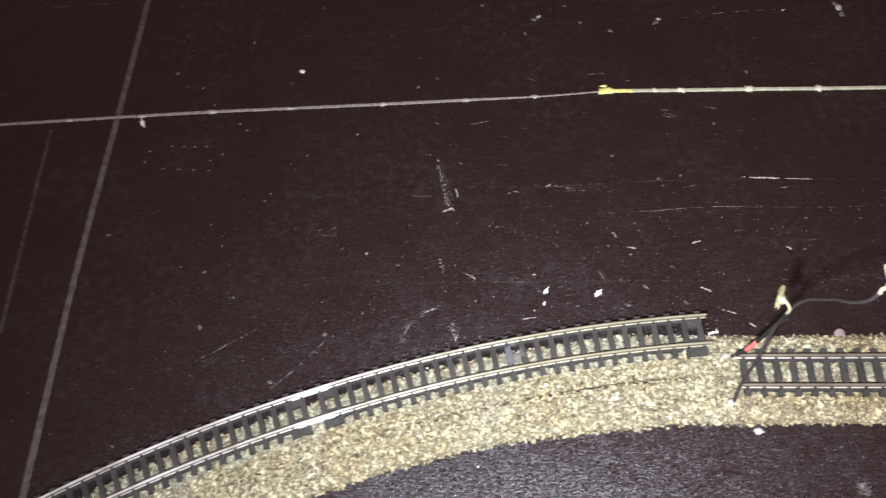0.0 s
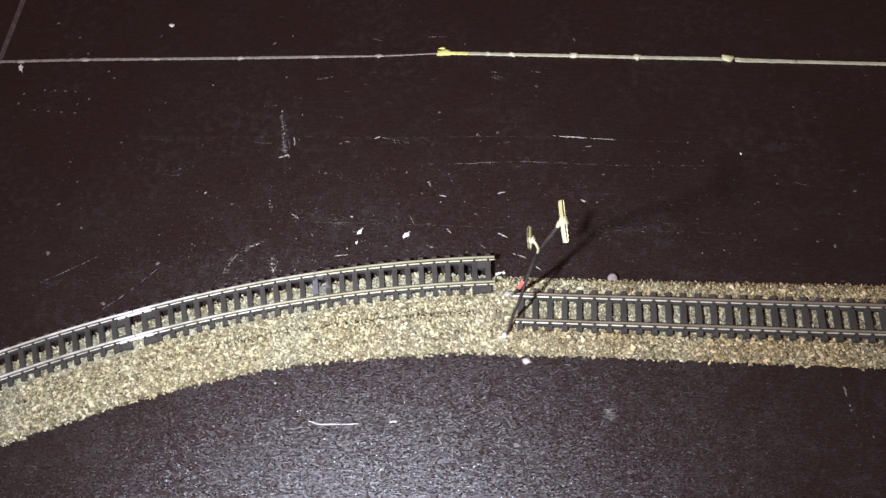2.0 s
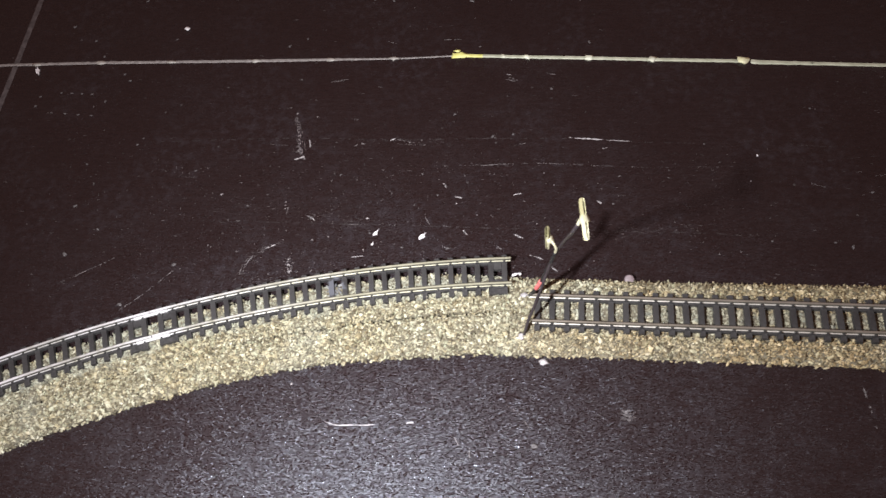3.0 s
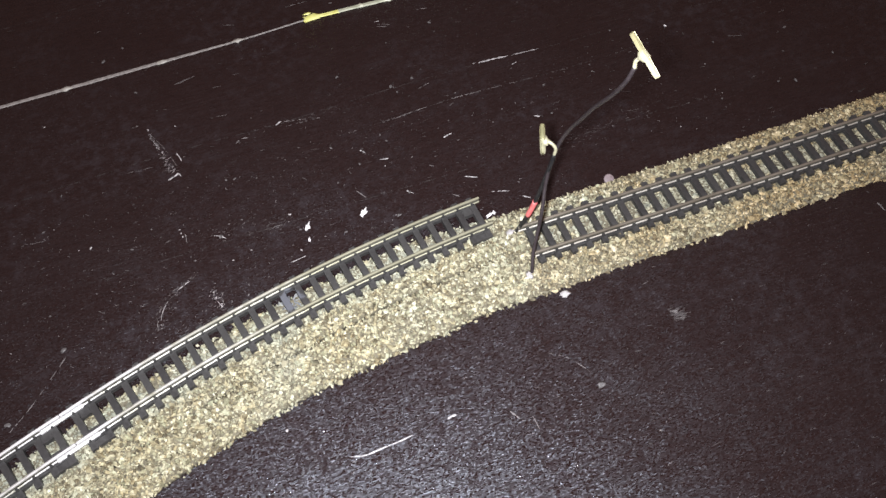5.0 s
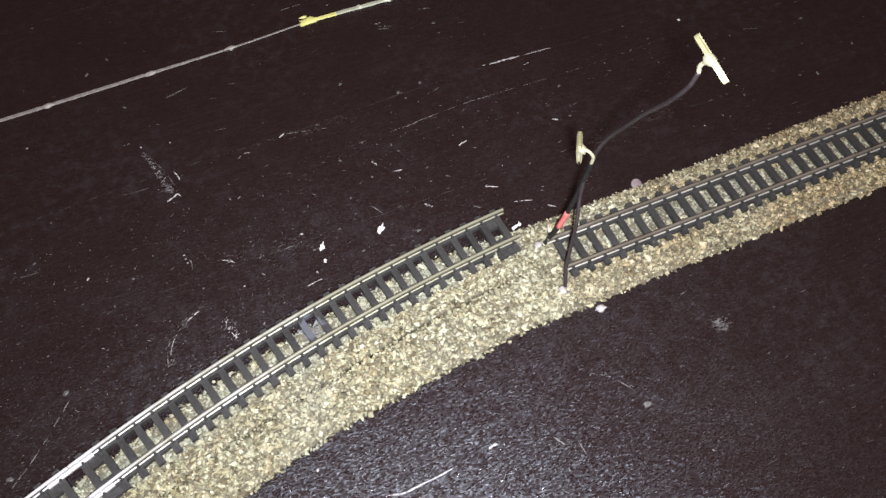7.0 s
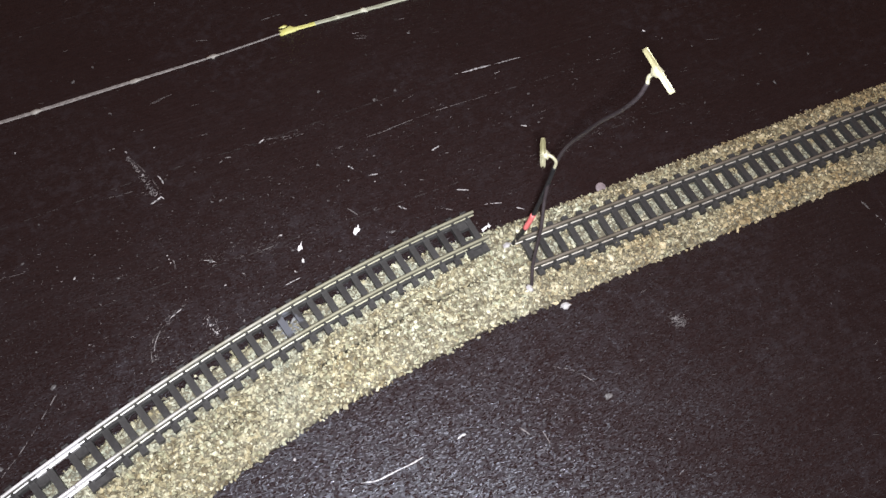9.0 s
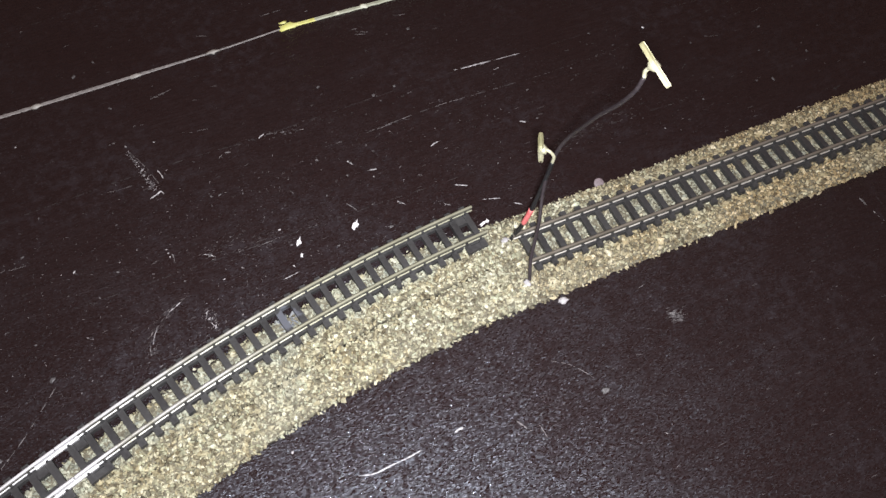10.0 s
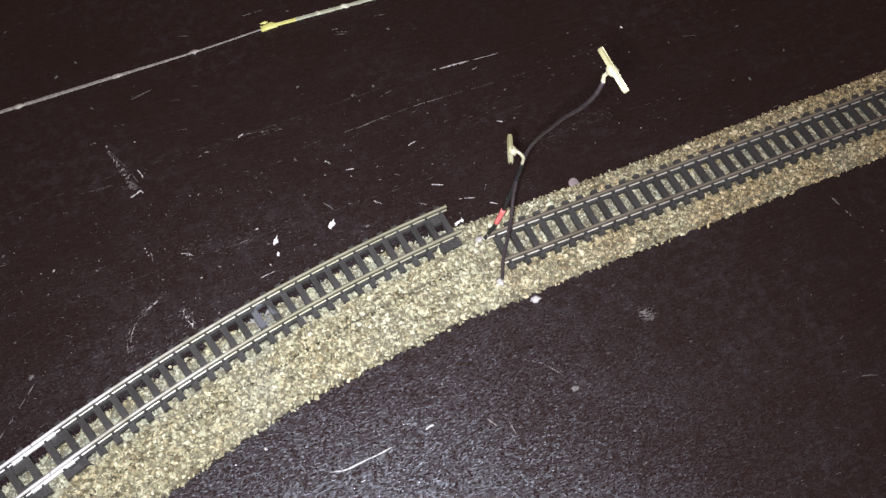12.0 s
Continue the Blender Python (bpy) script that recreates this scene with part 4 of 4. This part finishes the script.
for i, (x, y, size) in enumerate([(-58.9, 154.7, 1.5), (-10.5, 150.6, 1.6), (61.6, 151.4, 2.0), (60, 157, 1.6), (-28.7, 147.0, 1.4), (-80.2, 163.8, 1.2), (-204.8, 132.4, 1.1), (-192.6, 124.2, 0.9), (-186.4, 115.2, 0.9), (-171.2, 102, 0.9), (-174.5, 105.4, 0.8),
                               (-208.7, 93.1, 0.8), (-209.4, 88.0, 0.9), (-175.2, 18, 1.3), (-59.6, 30.5, 0.6), (-30.2, 24.9, 0.9), (-8.3, 76.4, 0.8), (-14.8, 72.2, 0.6), (-35.6, 47.8, 0.6), (-148, -1.9, 1.2), (-131.5, 15, 1.1), (111.3, 12.6, 0.8)]):
    chip("paint_flake", "dull pale fleck on the board", x, y, 0, size * 0.8, (1.0, 0.7, 0.12), DULL, 30 + i, 37 * i)
BRIGHT_FLECKS = [
    (-127.3, 98.5, 0.4), (-119.6, 46.1, 0.57), (-95.7, 85.4, 0.48), (-93.6, 43.2, 0.36), (-93.4, 41.8, 0.33), (-93.2, 40.4, 0.33), (-87.2, 83.8, 0.38), (-80.9, 27.0, 0.36),
    (-79.4, -29.1, 0.5), (-61.2, 23.4, 0.41), (-61.2, 36.9, 0.6), (-56.8, 156.2, 1.25), (-28.2, 44.2, 0.32), (-9.3, 152.4, 1.15), (39.6, 154.7, 0.75), (60.9, 154.8, 1.9), (65.9, 25.5, 0.3)]
WEST_FLECKS = [
    (-216.5, 55.5, 1.0), (-205.6, 149.5, 0.64), (-204.3, 153.0, 0.77), (-179.3, 90.8, 0.78), (-178.3, 59.2, 0.63), (-177.4, 39.4, 0.98), (-174.8, 147.7, 0.99), (-172.7, 50.0, 0.61),
    (-165.2, 29.3, 0.83), (-159.5, 69.0, 0.62), (-155.8, 125.0, 0.7), (-151.5, 85.4, 0.5), (-147.5, 166.2, 0.75), (-133.7, 27.1, 0.45), (-132.2, 56.8, 0.59), (-125.5, 68.6, 0.48),
    (-114.7, 34.8, 0.45), (-108.2, 41.3, 0.56), (-105.0, 57.4, 0.36), (-104.8, 121.2, 0.91), (-97.6, 125.2, 0.68), (-96.8, 103.0, 0.66)]
MIDDLE_FLECKS = [
    (-91.4, 30.8, 0.44), (-82.5, 36.3, 0.76), (-78.5, 17.4, 0.41), (-76.4, 56.6, 0.56), (-75.2, 40.2, 0.44), (-73.8, 56.1, 0.67), (-67.3, 53.9, 0.44), (-62.6, 147.4, 1.06), (-62.4, 52.5, 0.33),
    (-46.9, 24.8, 0.63), (-44.0, 43.1, 0.54), (-42.2, 57.1, 0.66), (-40.4, 152.2, 1.08), (-32.9, 52.2, 0.43), (-31.8, 85.7, 0.74), (-25.9, 56.7, 0.54), (-25.5, -26.8, 0.39), (-24.8, 53.6, 0.45),
    (-24.4, 31.9, 0.63), (-16.2, 75.3, 0.84), (-11.3, 95.1, 0.46), (6.1, 99.1, 0.77), (6.2, 94.2, 0.35)]
EAST_FLECKS = [
    (9.6, 33.9, 0.45), (19.6, 87.6, 0.34), (21.1, 123.5, 0.93), (29.4, 45.4, 0.64), (32.0, 57.7, 0.65), (50.1, 57.1, 0.44), (50.2, 60.6, 0.44), (63.7, 72.8, 0.56), (68.8, 64.6, 0.44), (84.4, 31.3, 0.53),
    (94.5, 55.0, 0.56), (104.3, 90.1, 0.59), (105.7, 31.3, 0.54), (107.4, -23.3, 0.51), (111.4, 29.7, 0.87), (113.7, -38.1, 0.5), (114.7, 42.7, 0.44), (121.3, 52.5, 0.79), (130.1, 36.2, 0.67)]
for i, (x, y, size) in enumerate(BRIGHT_FLECKS):
    chip("paint_flake", "bright whitish fleck stuck on the dark board", x, y, 0, size * 0.75, (1.15, 0.75, 0.2), GLUE, 110 + i, 53 * i)
for i, (x, y, size) in enumerate(WEST_FLECKS + MIDDLE_FLECKS + EAST_FLECKS):
    chip("paint_flake", "dull pale fleck on the board", x, y, 0, size * 0.75, (1.2, 0.7, 0.12), DULL, 140 + i, 41 * i)
for k in range(4):
    chip("paint_flake", "one of a row of dull pale flecks", -200 + 4.6 * k, 95.2 - 0.2 * k, 0, 0.6, (1.1, 0.6, 0.12), DULL, 60 + k, 5)
    chip("paint_flake", "one of a row of dull pale flecks", -201.3 + 6 * k, 84.6 - 0.4 * k, 0, 0.6, (1.2, 0.5, 0.12), DULL, 70 + k, 5)


def round_disc():
    s = Soup()
    prof = [(0.0, 0.7), (1.25, 0.66), (1.6, 0.5), (1.68, 0.28), (1.6, 0.0)]
    rings = [[(r * math.cos(a), r * math.sin(a), z) for a in (2 * math.pi * k / 20 for k in range(20))] for r, z in reversed(prof[1:])]
    s.loft(rings)
    ob = new("plastic_disc", mesh_from("plastic_disc", s.v, s.f, DISC, True))
    ob.matrix_world = pose(34.2 * MM, 13.7 * MM, 1.5 * MM, 24, 0, 0)
    return tagged(ob, "small greyish pink round disc leaning on the cork edge", "disc")


round_disc()


# ---- dust and hairline scratches, too many to count ----
def speckle(name, label, count, seed, material, size, stretch, x_range, y_range, lean=0.25, wiped=0.0):
    """wiped: the share that is missing from the cleaner part of the board north of the straight."""
    r = random.Random(seed)
    s = Soup()
    for _ in range(count):
        x, y = r.uniform(*x_range), r.uniform(*y_range)
        if wiped and x > 0 and y > 16 and r.random() < wiped:
            continue
        if noise.noise(Vector((x * 0.02, y * 0.03, seed))) < r.uniform(-0.6, 0.25):
            continue
        a = r.gauss(0, lean) if lean < 1 else r.uniform(0, 6.3)
        long = r.uniform(*stretch) * r.uniform(0.4, 1)
        w = r.uniform(*size)
        ca, sa = math.cos(a), math.sin(a)
        pts = []
        for px, py in ((-1, -0.2), (-0.2, -0.8), (0.8, -0.5), (1, 0.3), (0.1, 0.9), (-0.7, 0.6)):
            qx, qy = px * long * w * r.uniform(0.7, 1.2), py * w * r.uniform(0.6, 1.2)
            pts.append((x + qx * ca - qy * sa, y + qx * sa + qy * ca, 0.035))
        s.put(pts, [(0, 1, 2, 3, 4, 5)])
    ob = new(name, mesh_from(name, s.v, s.f, material))
    return tagged(ob, label, "dust", kind="stuff")


speckle("dust", "fine pale dust specks on the dark board", 2800, 21, DUST, (0.05, 0.13), (0.9, 1.8), (-330, 230), (-130, 230), 2.0, 0.6)
speckle("hairline_scratches", "short hairline scratches along the board", 3400, 22, HAIRLINE, (0.04, 0.085), (4, 22), (-330, 230), (-130, 230), 0.16)
speckle("fine_scratches", "tiny glinting scratches on the worn middle of the board", 1500, 31, BRIGHT_MARK, (0.03, 0.07), (1.5, 8.0), (-190, 95), (2, 72), 0.35)
speckle("lint", "larger pale specks of lint on the board", 170, 23, DUST, (0.16, 0.32), (1.0, 3.0), (-330, 230), (-130, 230), 2.0, 0.8)
# sparkle of the worn varnish, laid on as small pale flecks
speckle("glints", "tiny pale specks painted as glints on the worn board beside the curve", 1100, 37, BRIGHT_MARK, (0.05, 0.11), (0.8, 2.4), (-150, -5), (8, 62), 2.0)
